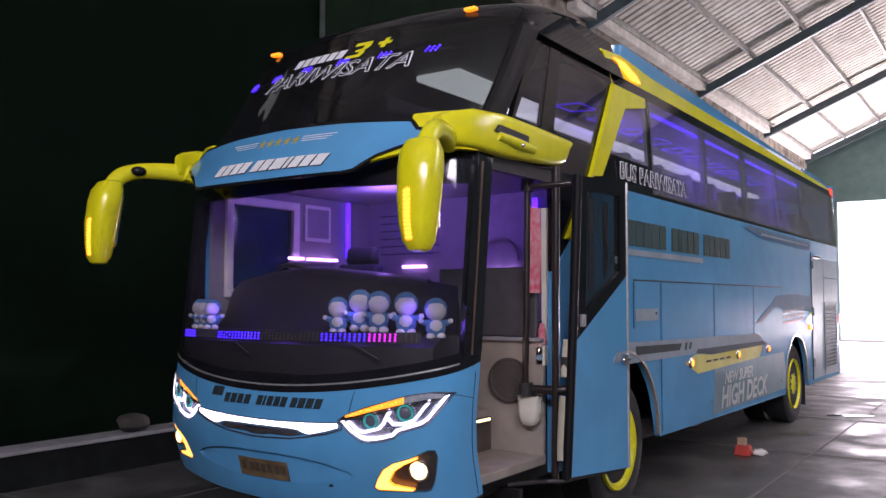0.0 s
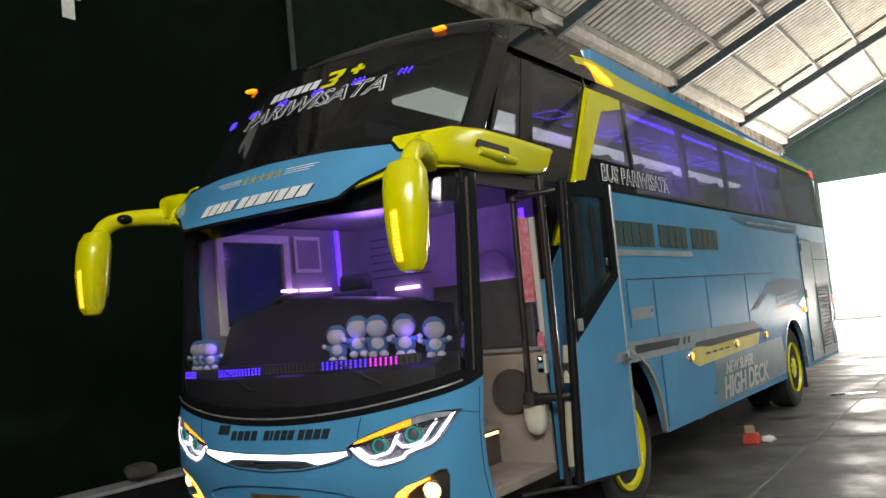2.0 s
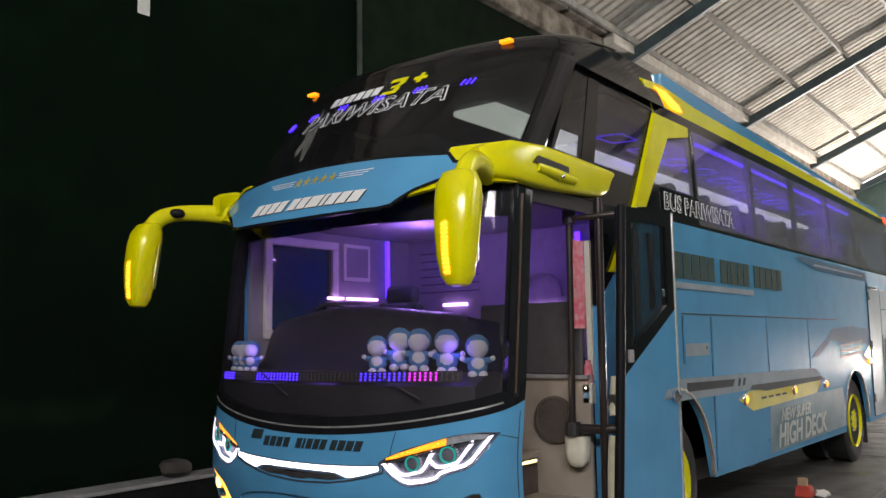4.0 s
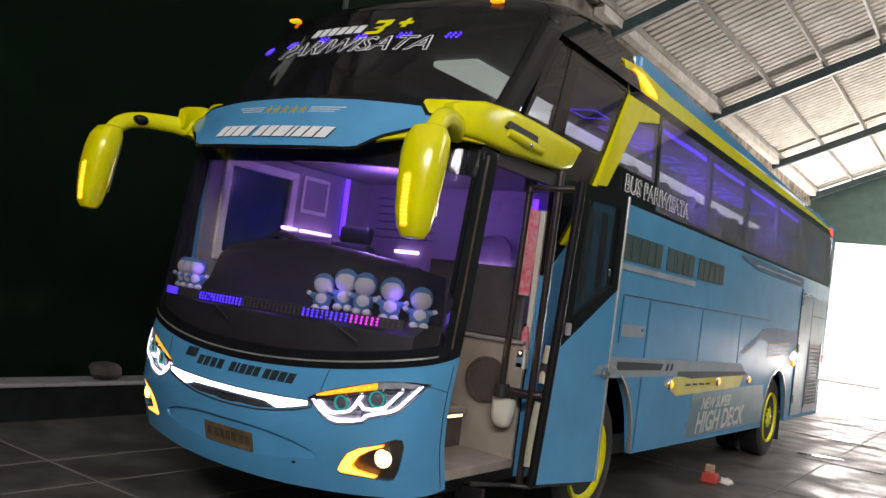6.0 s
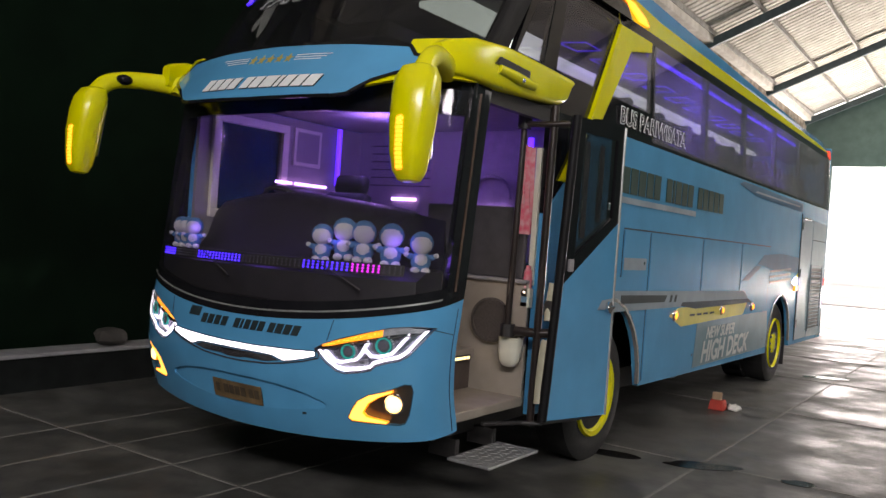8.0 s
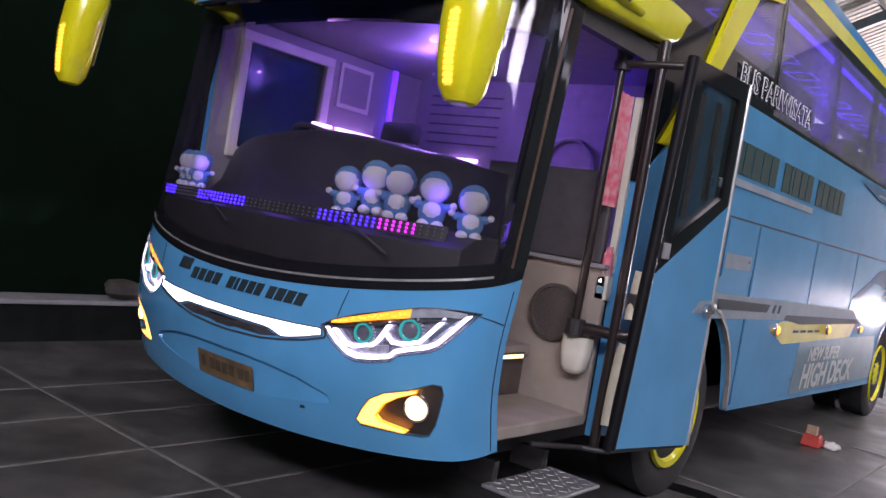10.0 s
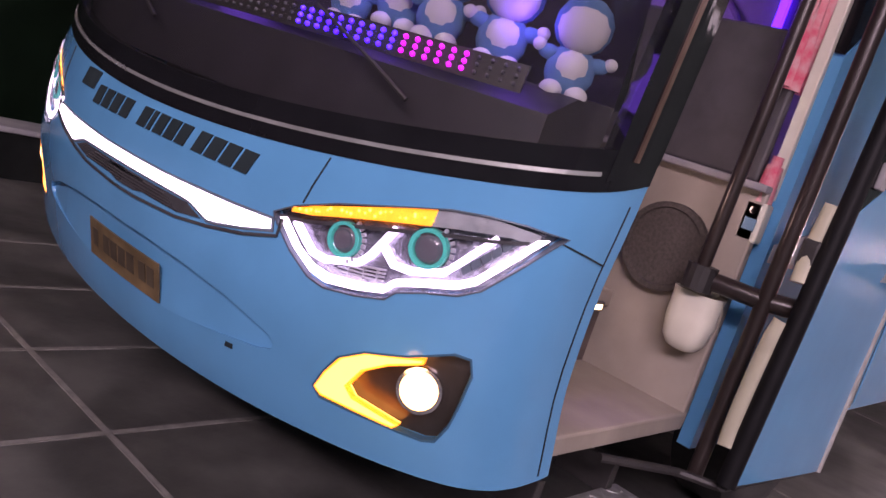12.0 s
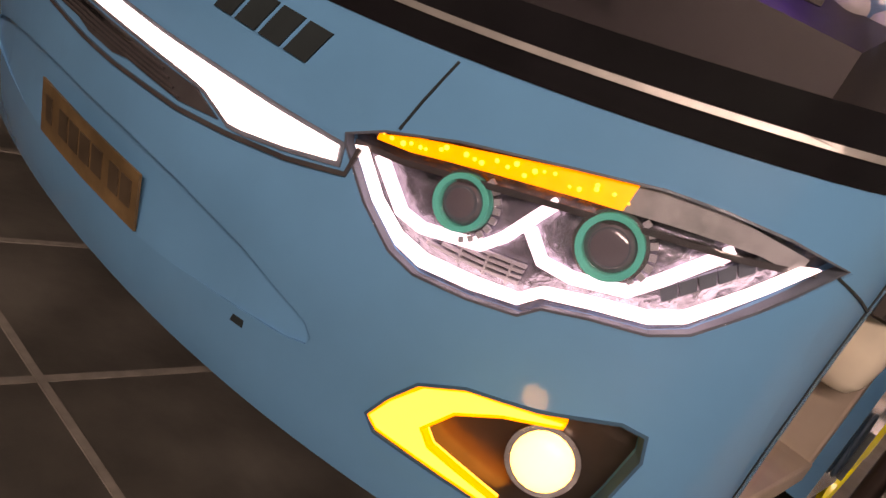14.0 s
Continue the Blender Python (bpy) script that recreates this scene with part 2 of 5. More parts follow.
# green darker than real paint, the wall's shade is put into it
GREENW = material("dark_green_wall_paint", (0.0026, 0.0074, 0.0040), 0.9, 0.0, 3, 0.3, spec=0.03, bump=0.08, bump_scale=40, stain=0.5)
GREENN = material("grey_green_wall_paint", (0.10, 0.17, 0.155), 0.8, 0.0, 3, 0.2, bump=0.08, bump_scale=40, stain=0.4)
CONCW = material("stained_concrete_beam", (0.26, 0.23, 0.19), 0.9, 0.0, 4, 0.5, bump=0.4, bump_scale=25, second=(0.06, 0.045, 0.03), stain=1.5)
KERB = material("grey_kerb", (0.30, 0.30, 0.31), 0.6, 0.0, 6, 0.3, bump=0.2, bump_scale=40)
COLUMN = material("grey_green_column", (0.05, 0.065, 0.055), 0.85, 0.0, 6, 0.3, spec=0.2)
# set-back panel's green, likewise darkened to stand for shade
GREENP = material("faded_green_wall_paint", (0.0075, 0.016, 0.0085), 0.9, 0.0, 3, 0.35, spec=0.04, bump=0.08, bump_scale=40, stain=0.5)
SPEAKER = material("brown_speaker_grille", (0.075, 0.062, 0.055), 0.7, 0.0, 90, 0.5, bump=0.5, bump_scale=400)
PLINTH = material("dark_plinth", (0.010, 0.012, 0.012), 0.9, 0.0, 6, 0.4, spec=0.1)
STONE = material("rough_stone", (0.05, 0.045, 0.04), 0.9, 0.0, 8, 0.4, bump=0.6, bump_scale=30)
NUMPAINT = material("white_wall_paint", (0.62, 0.64, 0.60), 0.8, 0.0, 12, 0.2)
SHEET = material("fibre_cement_sheet", (0.70, 0.67, 0.61), 0.85, 0.0, 5, 0.12, bump=0.1, bump_scale=40, second=(0.53, 0.49, 0.43), stain=1.2)
STEEL = material("blue_grey_steel", (0.045, 0.075, 0.085), 0.5, 0.0, 8, 0.3)
PURLIN = material("pale_steel_purlin", (0.40, 0.39, 0.36), 0.6, 0.1, 8, 0.3)
GROUNDM = material("sunlit_yard", (0.55, 0.53, 0.48), 0.9, 0.0, 1.5, 0.2)
LEAF = material("leaves", (0.40, 0.43, 0.22), 0.7, 0.0, 3, 0.4)
BARK = material("bark", (0.12, 0.08, 0.05), 0.9, 0.0, 8, 0.4)
PAPERR = material("red_carton", (0.55, 0.06, 0.04), 0.6, 0.0, 15, 0.2)
PAPERW = material("white_paper", (0.75, 0.73, 0.68), 0.8, 0.0, 15, 0.1)
TAN = material("tan_card", (0.40, 0.28, 0.18), 0.8, 0.0, 15, 0.2)

# ---- helpers for meshes ----


def link(name, bm, mat, parent=None, label="", smooth=False):
    bmesh.ops.recalc_face_normals(bm, faces=bm.faces[:])
    me = bpy.data.meshes.new(name)
    bm.to_mesh(me)
    bm.free()
    me.materials.append(mat)
    if smooth:
        me.shade_smooth()
        me.set_sharp_from_angle(angle=radians(38))
    ob = new(name, me)
    if parent is not None:
        ob.parent = parent
    if label:
        ob["label"] = label
    return ob


def part(name, bm, mat, parent, label="", smooth=False):
    return link(name, bm, mat, parent, label, smooth)


def cube(a, b, bevel=0.0, segs=2):
    bm = bmesh.new()
    bmesh.ops.create_cube(bm, size=1.0, matrix=Matrix.LocRotScale([(p + q) / 2 for p, q in zip(a, b)], None, [max(1e-4, abs(q - p)) for p, q in zip(a, b)]))
    if bevel:
        bmesh.ops.bevel(bm, geom=bm.edges[:], offset=bevel, segments=segs, affect="EDGES", profile=0.5)
    return bm


def cyl(p, axis, r, h, segs=24, r2=None):
    bm = bmesh.new()
    q = Vector(axis).to_track_quat("Z", "Y").to_matrix().to_4x4()
    bmesh.ops.create_cone(bm, cap_ends=True, segments=segs, radius1=r, radius2=r if r2 is None else r2, depth=h, matrix=Matrix.Translation(p) @ q)
    return bm


def ball(p, r, segs=16):
    bm = bmesh.new()
    m = Matrix.LocRotScale(p, None, r if hasattr(r, "__len__") else (r, r, r))
    bmesh.ops.create_uvsphere(bm, u_segments=segs, v_segments=max(6, segs // 2), radius=1.0, matrix=m)
    return bm


def join(*bms):
    out = bmesh.new()
    for b in bms:
        me = bpy.data.meshes.new("tmp")
        b.to_mesh(me)
        b.free()
        out.from_mesh(me)
        bpy.data.meshes.remove(me)
    return out


def loft(rings, caps=True):
    """Quads between rings of equally many points."""
    bm = bmesh.new()
    vs = [[bm.verts.new(p) for p in ring] for ring in rings]
    n = len(vs[0])
    for a, b in zip(vs, vs[1:]):
        for i in range(n):
            bm.faces.new((a[i], a[(i + 1) % n], b[(i + 1) % n], b[i]))
    if caps:
        bm.faces.new(vs[0])
        bm.faces.new(vs[-1])
    return bm


def smooth_path(pts, n=3):
    pts = [Vector(p) for p in pts]
    for _ in range(n):
        q = [pts[0]]
        for a, b in zip(pts, pts[1:]):
            q += [a * 0.75 + b * 0.25, a * 0.25 + b * 0.75]
        pts = q + [pts[-1]]
    return pts


def tube(pts, r, segs=10, flat=1.0, up=(0, 0, 1), soft=0):
    """A round or flattened bar along points; r may be a list, one for each point."""
    pts = smooth_path(pts, soft) if soft else [Vector(p) for p in pts]
    rs = r if hasattr(r, "__len__") else [r] * len(pts)
    if len(rs) != len(pts):
        k = np.linspace(0, len(rs) - 1, len(pts))
        rs = np.interp(k, range(len(rs)), rs)
    rings = []
    for i, p in enumerate(pts):
        d = (pts[min(i + 1, len(pts) - 1)] - pts[max(i - 1, 0)]).normalized()
        u = Vector(up)
        s = d.cross(u)
        if s.length < 1e-3:
            s = d.cross(Vector((1, 0, 0)))
        s.normalize()
        u = s.cross(d).normalized()
        rings.append([p + s * math.cos(a) * rs[i] * flat + u * math.sin(a) * rs[i] for a in [2 * math.pi * k / segs for k in range(segs)]])
    return loft(rings)


def filled(outline, holes=()):
    """A flat triangulated face in the xz plane from an outline and holes."""
    bm = bmesh.new()
    edges = []
    for loop in (outline, *holes):
        vs = [bm.verts.new((a, 0, b)) for a, b in loop]
        edges += [bm.edges.new((vs[i], vs[(i + 1) % len(vs)])) for i in range(len(vs))]
    bmesh.ops.triangle_fill(bm, use_beauty=True, use_dissolve=False, edges=edges, normal=(0, -1, 0))
    return bm


def plate_yz(outline, x, thick, holes=(), lean=None):
    """A plate on the bus's side: outline in (y, z), its outer face at x; lean(z) shifts x."""
    bm = filled(outline, holes)
    faces = bm.faces[:]
    ext = bmesh.ops.extrude_face_region(bm, geom=faces)
    back = [v for v in ext["geom"] if isinstance(v, bmesh.types.BMVert)]
    for v in bm.verts:
        v.co = Vector((x, v.co.x, v.co.z))
    for v in back:
        v.co.x -= thick
    if lean:
        for v in bm.verts:
            v.co.x += lean(v.co.z)
    return bm


# the plan curve of the bus's nose: half width against distance back
PLAN = [(0, .04), (.2, .045), (.4, .063), (.6, .094), (.8, .143), (.95, .19), (1.06, .235), (1.15, .285), (1.21, .345), (1.24, .42), (1.25, .50), (1.25, .60)]
NOSE = np.array([(p.x, p.y) for p in smooth_path([(a, b, 0) for a, b in PLAN], 3)])
NU = np.concatenate([[0], np.cumsum(np.hypot(*np.diff(NOSE, axis=0).T))])
UEND = float(NU[-1]) - 0.03


def eased(zs, ys):
    """The same profile with its kinks rounded."""
    pts = smooth_path([(z, y, 0) for z, y in zip(zs, ys)], 3)
    return [p.x for p in pts], [p.y for p in pts]


LOWER = eased([.4, .5, .6, .7, .8, .9, 1.05, 1.2, 1.35, 2.45, 2.6], [.13, .085, .06, .03, .005, 0, 0, .03, .05, .17, .19])
VISOR = eased([2.35, 2.42, 2.53, 2.68, 2.8, 2.9], [0.02, 0.0, 0.06, 0.18, 0.26, 0.34])
UPPER = eased([2.5, 2.7, 3.2, 3.56, 3.64, 3.72, 3.78, 3.82], [.16, .25, .60, .82, .92, 1.1, 1.35, 1.7])


def nose(u, z, off=0.0, prof=LOWER):
    """The place on the nose at arc length u and height z, pushed out by off."""
    a = min(abs(u), float(NU[-1]))
    x, y = np.interp(a, NU, NOSE[:, 0]), np.interp(a, NU, NOSE[:, 1])
    x2, y2 = np.interp(min(a + .01, float(NU[-1])), NU, NOSE[:, 0]), np.interp(min(a + .01, float(NU[-1])), NU, NOSE[:, 1])
    x1, y1 = np.interp(max(a - .01, 0), NU, NOSE[:, 0]), np.interp(max(a - .01, 0), NU, NOSE[:, 1])
    d = Vector((y2 - y1, -(x2 - x1), 0)).normalized()
    s = 1 if u >= 0 else -1
    return Vector((s * (x + d.x * off), y + np.interp(z, *prof) + d.y * off, z))


def nose_patch(outline, thick, off=0.0, prof=LOWER, holes=(), step=0.05):
    """A plate that follows the nose: outline in (u, z), its outer face pushed out by off."""
    bm = filled(outline, holes)
    us = [v.co.x for v in bm.verts]
    zs = [v.co.z for v in bm.verts]
    for lo, hi, n in ((min(us), max(us), (1, 0, 0)), (min(zs), max(zs), (0, 0, 1))):
        k = lo + step
        while k < hi - 1e-4:
            bmesh.ops.bisect_plane(bm, geom=bm.verts[:] + bm.edges[:] + bm.faces[:], plane_co=[c * k for c in n], plane_no=n)
            k += step if n[0] else step * 1.6
    ext = bmesh.ops.extrude_face_region(bm, geom=bm.faces[:])
    back = {v for v in ext["geom"] if isinstance(v, bmesh.types.BMVert)}
    for v in bm.verts:
        v.co = nose(v.co.x, v.co.z, off - (thick if v in back else 0), prof)
    return bm


def mirrored(pts):
    return [(-a, b) for a, b in reversed(pts)]


def band(path, w):
    """A strip of constant width along a (u, z) path, as an outline."""
    p = [Vector((a, b)) for a, b in path]
    left, right = [], []
    for i, v in enumerate(p):
        d = (p[min(i + 1, len(p) - 1)] - p[max(i - 1, 0)]).normalized()
        n = Vector((-d.y, d.x)) * (w / 2)
        left.append(tuple(v + n))
        right.append(tuple(v - n))
    return left + right[::-1]


def outline_ring(pts, w):
    """A closed strip of width w along an outline: its outer and its inner loop."""
    p = [Vector(q) for q in pts]
    n = len(p)
    area = sum(p[i].x * p[(i + 1) % n].y - p[(i + 1) % n].x * p[i].y for i in range(n))
    loops = ([], [])
    for i in range(n):
        a, b = (p[i] - p[i - 1]).normalized(), (p[(i + 1) % n] - p[i]).normalized()
        d = Vector((a.y + b.y, -a.x - b.x))
        d = d.normalized() * (1 if area > 0 else -1) * min(1.6, 1 / max(0.5, (1 + a.dot(b)) / 2) ** 0.5)
        loops[0].append(tuple(p[i] + d * w / 2))
        loops[1].append(tuple(p[i] - d * w / 2))
    return loops


def nose_ring(pts, w, thick, off, prof=LOWER):
    outer, inner = outline_ring(pts, w)
    return nose_patch(outer, thick, off, prof, holes=(inner,))


def letters(text, size, place, outline=0.0, shear=0.25, depth=0.002, bold=0.0):
    """The mesh of a word in the built-in font; place maps its flat (x, y) to the world."""
    cu = bpy.data.curves.new("word", "FONT")
    cu.body, cu.size, cu.shear, cu.align_x = text, size, shear, "CENTER"
    cu.resolution_u = 3
    cu.offset = bold
    if outline:
        cu.fill_mode, cu.bevel_depth, cu.bevel_resolution = "NONE", outline, 0
    else:
        cu.extrude = depth
    ob = bpy.data.objects.new("word", cu)
    scene.collection.objects.link(ob)
    me = bpy.data.meshes.new_from_object(ob.evaluated_get(bpy.context.evaluated_depsgraph_get()))
    bpy.data.objects.remove(ob)
    bm = bmesh.new()
    bm.from_mesh(me)
    bpy.data.meshes.remove(me)
    for v in bm.verts:
        v.co = place(v.co.x, v.co.y, v.co.z)
    return bm


def thing(name, label, category, group="", kind="", at=(0, 0, 0)):
    ob = new(name)
    ob.empty_display_size = 0.1
    ob.location = at
    return tagged(ob, label, category, group, kind)


def structure(name, bm, mat, label="", smooth=False):
    return tagged(link(name, bm, mat, smooth=smooth), label, "", "", "structure")


# ---- the hall ----
WX, NY, SY, EX, RIDGE = -3.7, 34.0, -10.0, 18.0, 8.0
SLOPE = 0.42
EAVE = 7.75


def roof_z(x):
    return EAVE + SLOPE * (x - WX) if x < RIDGE else EAVE + SLOPE * (RIDGE - WX) - SLOPE * (x - RIDGE)


structure("floor", cube((WX, SY, -0.25), (EX, NY + 0.4, 0.0)), CONCRETE, "worn grey concrete hall floor with damp patches")
structure("ground", cube((-250, NY + 0.4, -0.3), (250, 320, -0.02)), GROUNDM, "pale sunlit yard beyond the hall door")
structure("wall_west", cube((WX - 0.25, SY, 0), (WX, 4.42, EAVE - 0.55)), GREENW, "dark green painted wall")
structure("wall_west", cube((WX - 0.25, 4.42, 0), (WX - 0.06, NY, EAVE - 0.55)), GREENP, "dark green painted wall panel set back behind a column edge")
structure("trim", cube((WX - 0.06, 4.42, 0.3), (WX + 0.03, 4.50, EAVE - 0.56), 0.01), COLUMN, "pale column edge on the green wall")
structure("wall_east", cube((EX, SY, 0), (EX + 0.25, NY, EAVE)), GREENN, "grey green painted wall")
north = filled([(WX, 0), (-2.5, 0), (-2.5, 5.72), (4.4, 5.72), (4.4, 0), (EX, 0), (EX, roof_z(EX) - .15), (RIDGE, roof_z(RIDGE) - .15), (WX, EAVE - .15)])
for v in north.verts:
    v.co.y = NY
ex = bmesh.ops.extrude_face_region(north, geom=north.faces[:])
for v in ex["geom"]:
    if isinstance(v, bmesh.types.BMVert):
        v.co.y += 0.3
structure("wall_north", north, GREENN, "grey green painted gable wall with a wide open doorway")
# unseen south wall; the high opening is added to suit the fill lamp
south = filled([(WX, 0), (EX, 0), (EX, roof_z(EX) - .15), (RIDGE, roof_z(RIDGE) - .15), (WX, EAVE - .15)], holes=([(-2.2, 6.6), (13.2, 6.6), (13.2, 8.6), (2.0, 8.6), (-2.2, 7.6)],))
for v in south.verts:
    v.co.y = SY
ex = bmesh.ops.extrude_face_region(south, geom=south.faces[:])
for v in ex["geom"]:
    if isinstance(v, bmesh.types.BMVert):
        v.co.y -= 0.3
structure("wall_south", south, GREENN, "grey green gable wall with a high open clerestory")

# ring beam, ledge and gutter on top of the west wall
rb = cube((WX - 0.25, SY, EAVE - 0.55), (WX + 0.10, NY, EAVE - 0.05), 0.02)
structure("wall_beam", rb, CONCW, "stained bare concrete ring beam on the wall top")
for y0 in np.arange(SY + 0.4, NY - 1.0, 1.62):
    h = random.uniform(0.16, 0.24)
    structure("wall_plate", cube((WX - 0.02, y0, EAVE - 0.05), (WX + 0.30 + random.uniform(-.03, .03), y0 + 1.5, EAVE - 0.05 + h), 0.03), CONCW, "loose weathered concrete block on the wall top")
structure("gutter", cube((WX + 0.10, 11.5, EAVE - 0.20), (WX + 0.34, NY, EAVE + 0.06), 0.02), SHEET, "pale gutter flashing along the eave")

# corrugated roof, one mesh
bm = bmesh.new()
profile = ((0.0, 0.0), (0.165, 0.0), (0.19, 0.065), (0.25, 0.065))
ys = [(SY - 0.3 + 0.275 * k + a, h) for k in range(int((NY - SY + 0.6) / 0.275) + 1) for a, h in profile]
for x0, x1 in [(WX - 0.4 + 1.95 * k, min(WX - 0.4 + 1.95 * (k + 1) + 0.12, RIDGE)) for k in range(7) if WX - 0.4 + 1.95 * k < RIDGE] + [(RIDGE, 13.2), (13.0, EX + 0.3)]:
    rows = []
    for x, lift in ((x0, 0.05), (x1, 0.075)):
        rows.append([bm.verts.new((x, y, roof_z(x) + lift + h)) for y, h in ys])
    for a, b, c, d in zip(rows[0], rows[0][1:], rows[1][1:], rows[1]):
        bm.faces.new((a, b, c, d))
structure("ceiling", bm, SHEET, "corrugated fibre cement roof sheets")
for k, y in enumerate((-9.1, -1.85, 5.35, 12.5, 19.8, 27.0, 33.7)):
    for x0, x1 in ((WX, RIDGE), (RIDGE, EX)):
        d = Vector((x1 - x0, 0, roof_z(x1) - roof_z(x0)))
        beam = cube((-0.02, -0.07, -0.40), (d.length, 0.07, -0.16), 0.01)
        m = Matrix.Translation((x0, y, roof_z(x0))) @ d.to_track_quat("X", "Z").to_matrix().to_4x4()
        bmesh.ops.transform(beam, matrix=m, verts=beam.verts[:])
        structure("roof_rafter", beam, STEEL, "dark blue grey steel rafter")
for x in list(np.arange(WX + 0.35, RIDGE, 1.28)) + [10, 13, 16]:
    structure("roof_purlin", cube((x - 0.03, SY, roof_z(x) - 0.15), (x + 0.03, NY, roof_z(x) - 0.02)), PURLIN, "pale steel purlin")

# kerb along the wall, with a stone on it, and the bay number
structure("kerb", cube((WX, SY, 0), (-3.40, 4.4, 0.31)), PLINTH, "low dark plinth along the green wall")
structure("trim", cube((WX, SY, 0.31), (-3.37, 4.4, 0.35), 0.01), KERB, "pale coping on the plinth")
bm = ball((0, 0, 0), 1.0, 14)
for v in bm.verts:
    v.co *= 1 + 0.28 * noise.noise(v.co * 1.3 + Vector((3, 1, 2)))
    v.co = Vector((-3.53 + v.co.x * 0.13, 1.62 + v.co.y * 0.17, max(0.351, 0.43 + v.co.z * 0.10)))
tagged(link("stone", bm, STONE, smooth=True), "rough dark stone lying on the wall plinth", "stone")
four = letters("4", 0.98, lambda a, b, c: Vector((WX + 0.004 + c, 1.15 + a, 5.08 + b)), shear=0.0, bold=0.022)
four_ob = link("bay_number", four, NUMPAINT)
tagged(four_ob, "white painted bay number on the dark green wall", "sign")

# floor joints, stains and litter
for x in (-2.07, -1.41, -0.75, -0.09, 1.9, 3.9, 5.9):
    structure("floor_joint", cube((x - 0.012, SY, 0.0), (x + 0.012, NY, 0.003)), JOINT, "pale joint in the floor")
for y in (-5.6, -2.6, 0.25, 3.3, 6.3, 9.3, 12.3, 15.3, 18.3, 21.3, 24.3, 27.3, 30.3):
    structure("floor_joint", cube((WX + .3, y - 0.012, 0.0), (EX, y + 0.012, 0.0034)), JOINT, "pale joint in the floor")


def puddle(x, y, a, b, turn, seed):
    bm = bmesh.new()
    n = 28
    vs = []
    for i in range(n):
        t = 2 * math.pi * i / n
        r = 1 + 0.35 * noise.noise(Vector((math.cos(t) * 1.3, math.sin(t) * 1.3, seed)))
        p = Vector((a * r * math.cos(t), b * r * math.sin(t), 0.0045))
        p.rotate(Euler((0, 0, turn)))
        vs.append(bm.verts.new(p + Vector((x, y, 0))))
    f = bm.faces.new(vs)
    e = bmesh.ops.extrude_face_region(bm, geom=[f])
    for v in e["geom"]:
        if isinstance(v, bmesh.types.BMVert):
            v.co.z = 0.0005
    tagged(link("oil_stain", bm, WET), "dark wet oil stain on the concrete floor", "stain", "floor stains")


puddle(1.25, 3.0, 0.26, 0.10, 0.2, 1.0)
puddle(1.93, 3.22, 0.30, 0.11, 0.5, 2.0)
puddle(2.62, 3.32, 0.13, 0.08, 0.4, 3.0)
puddle(1.7, 9.8, 0.35, 0.08, 0.5, 5.0)

lit = thing("crumpled_carton", "crumpled red and tan carton with white paper on the floor", "litter", at=(1.32, 5.80, 0))
bm = cube((-0.09, -0.07, 0), (0.07, 0.07, 0.11), 0.012)
for v in bm.verts:
    v.co += 0.03 * Vector((noise.noise(v.co * 9), noise.noise(v.co * 9 + Vector((5, 0, 0))), 0))
part("carton", bm, PAPERR, lit)
part("flap", cube((-0.07, -0.03, 0.10), (0.03, 0.02, 0.19), 0.012), TAN, lit, "tan card flap")
bm = ball((0.15, 0.06, 0.04), (0.09, 0.06, 0.04), 10)
for v in bm.verts:
    v.co += 0.03 * noise.noise_vector(v.co * 14)
    v.co.z = max(0.001, v.co.z)
part("paper", bm, PAPERW, lit, "crumpled white paper")

# ---- the bus ----
bus = thing("tour_bus", "blue and yellow tour bus, lamps lit, front door open", "bus")


def zlow(u):
    return 0.44 + 0.05 * u * u


def zglass(u):
    return 1.115 + 0.09 * u * u


US = [UEND * k / 24 for k in range(-24, 25)]


def moved(pts):
    return [(a + .002, b + .004) for a, b in pts]


HEAD_BASE = [(.605, .979), (.66, 1.012), (.771, 1.056), (.917, 1.10), (1.037, 1.135), (1.117, 1.148), (1.203, 1.155), (1.308, 1.152), (1.288, 1.134), (1.221, 1.052), (1.167, .989), (1.121, .961), (1.046, .940), (.984, .917), (.960, .891), (.886, .871), (.80, .857), (.75, .866), (.682, .906), (.611, .966)]
HEAD = moved(HEAD_BASE)
FOG = [(.808, .61), (.835, .66), (.875, .715), (.945, .757), (1.05, .79), (1.157, .838), (1.195, .838), (1.207, .80), (1.19, .72), (1.172, .66), (1.144, .611), (1.113, .600), (.944, .592), (.83, .588)]
RTOP = [(.66, .682), (.5, .722), (.33, .742), (.15, .750)]
RBOT = [(.15, .572), (.3, .584), (.5, .612), (.62, .630), (.668, .645), (.676, .662)]
RECESS = RTOP + mirrored(RTOP) + [(-a, b) for a, b in reversed(RBOT)] + RBOT
front_out = [(u, zlow(u)) for u in US] + [(u, zglass(u)) for u in reversed(US)]
front = part("front_panel", nose_patch(front_out, 0.05, 0, holes=(HEAD, mirrored(HEAD), FOG, mirrored(FOG), RECESS), step=.04), BLUE, bus, "blue painted front panel and bumper", True)
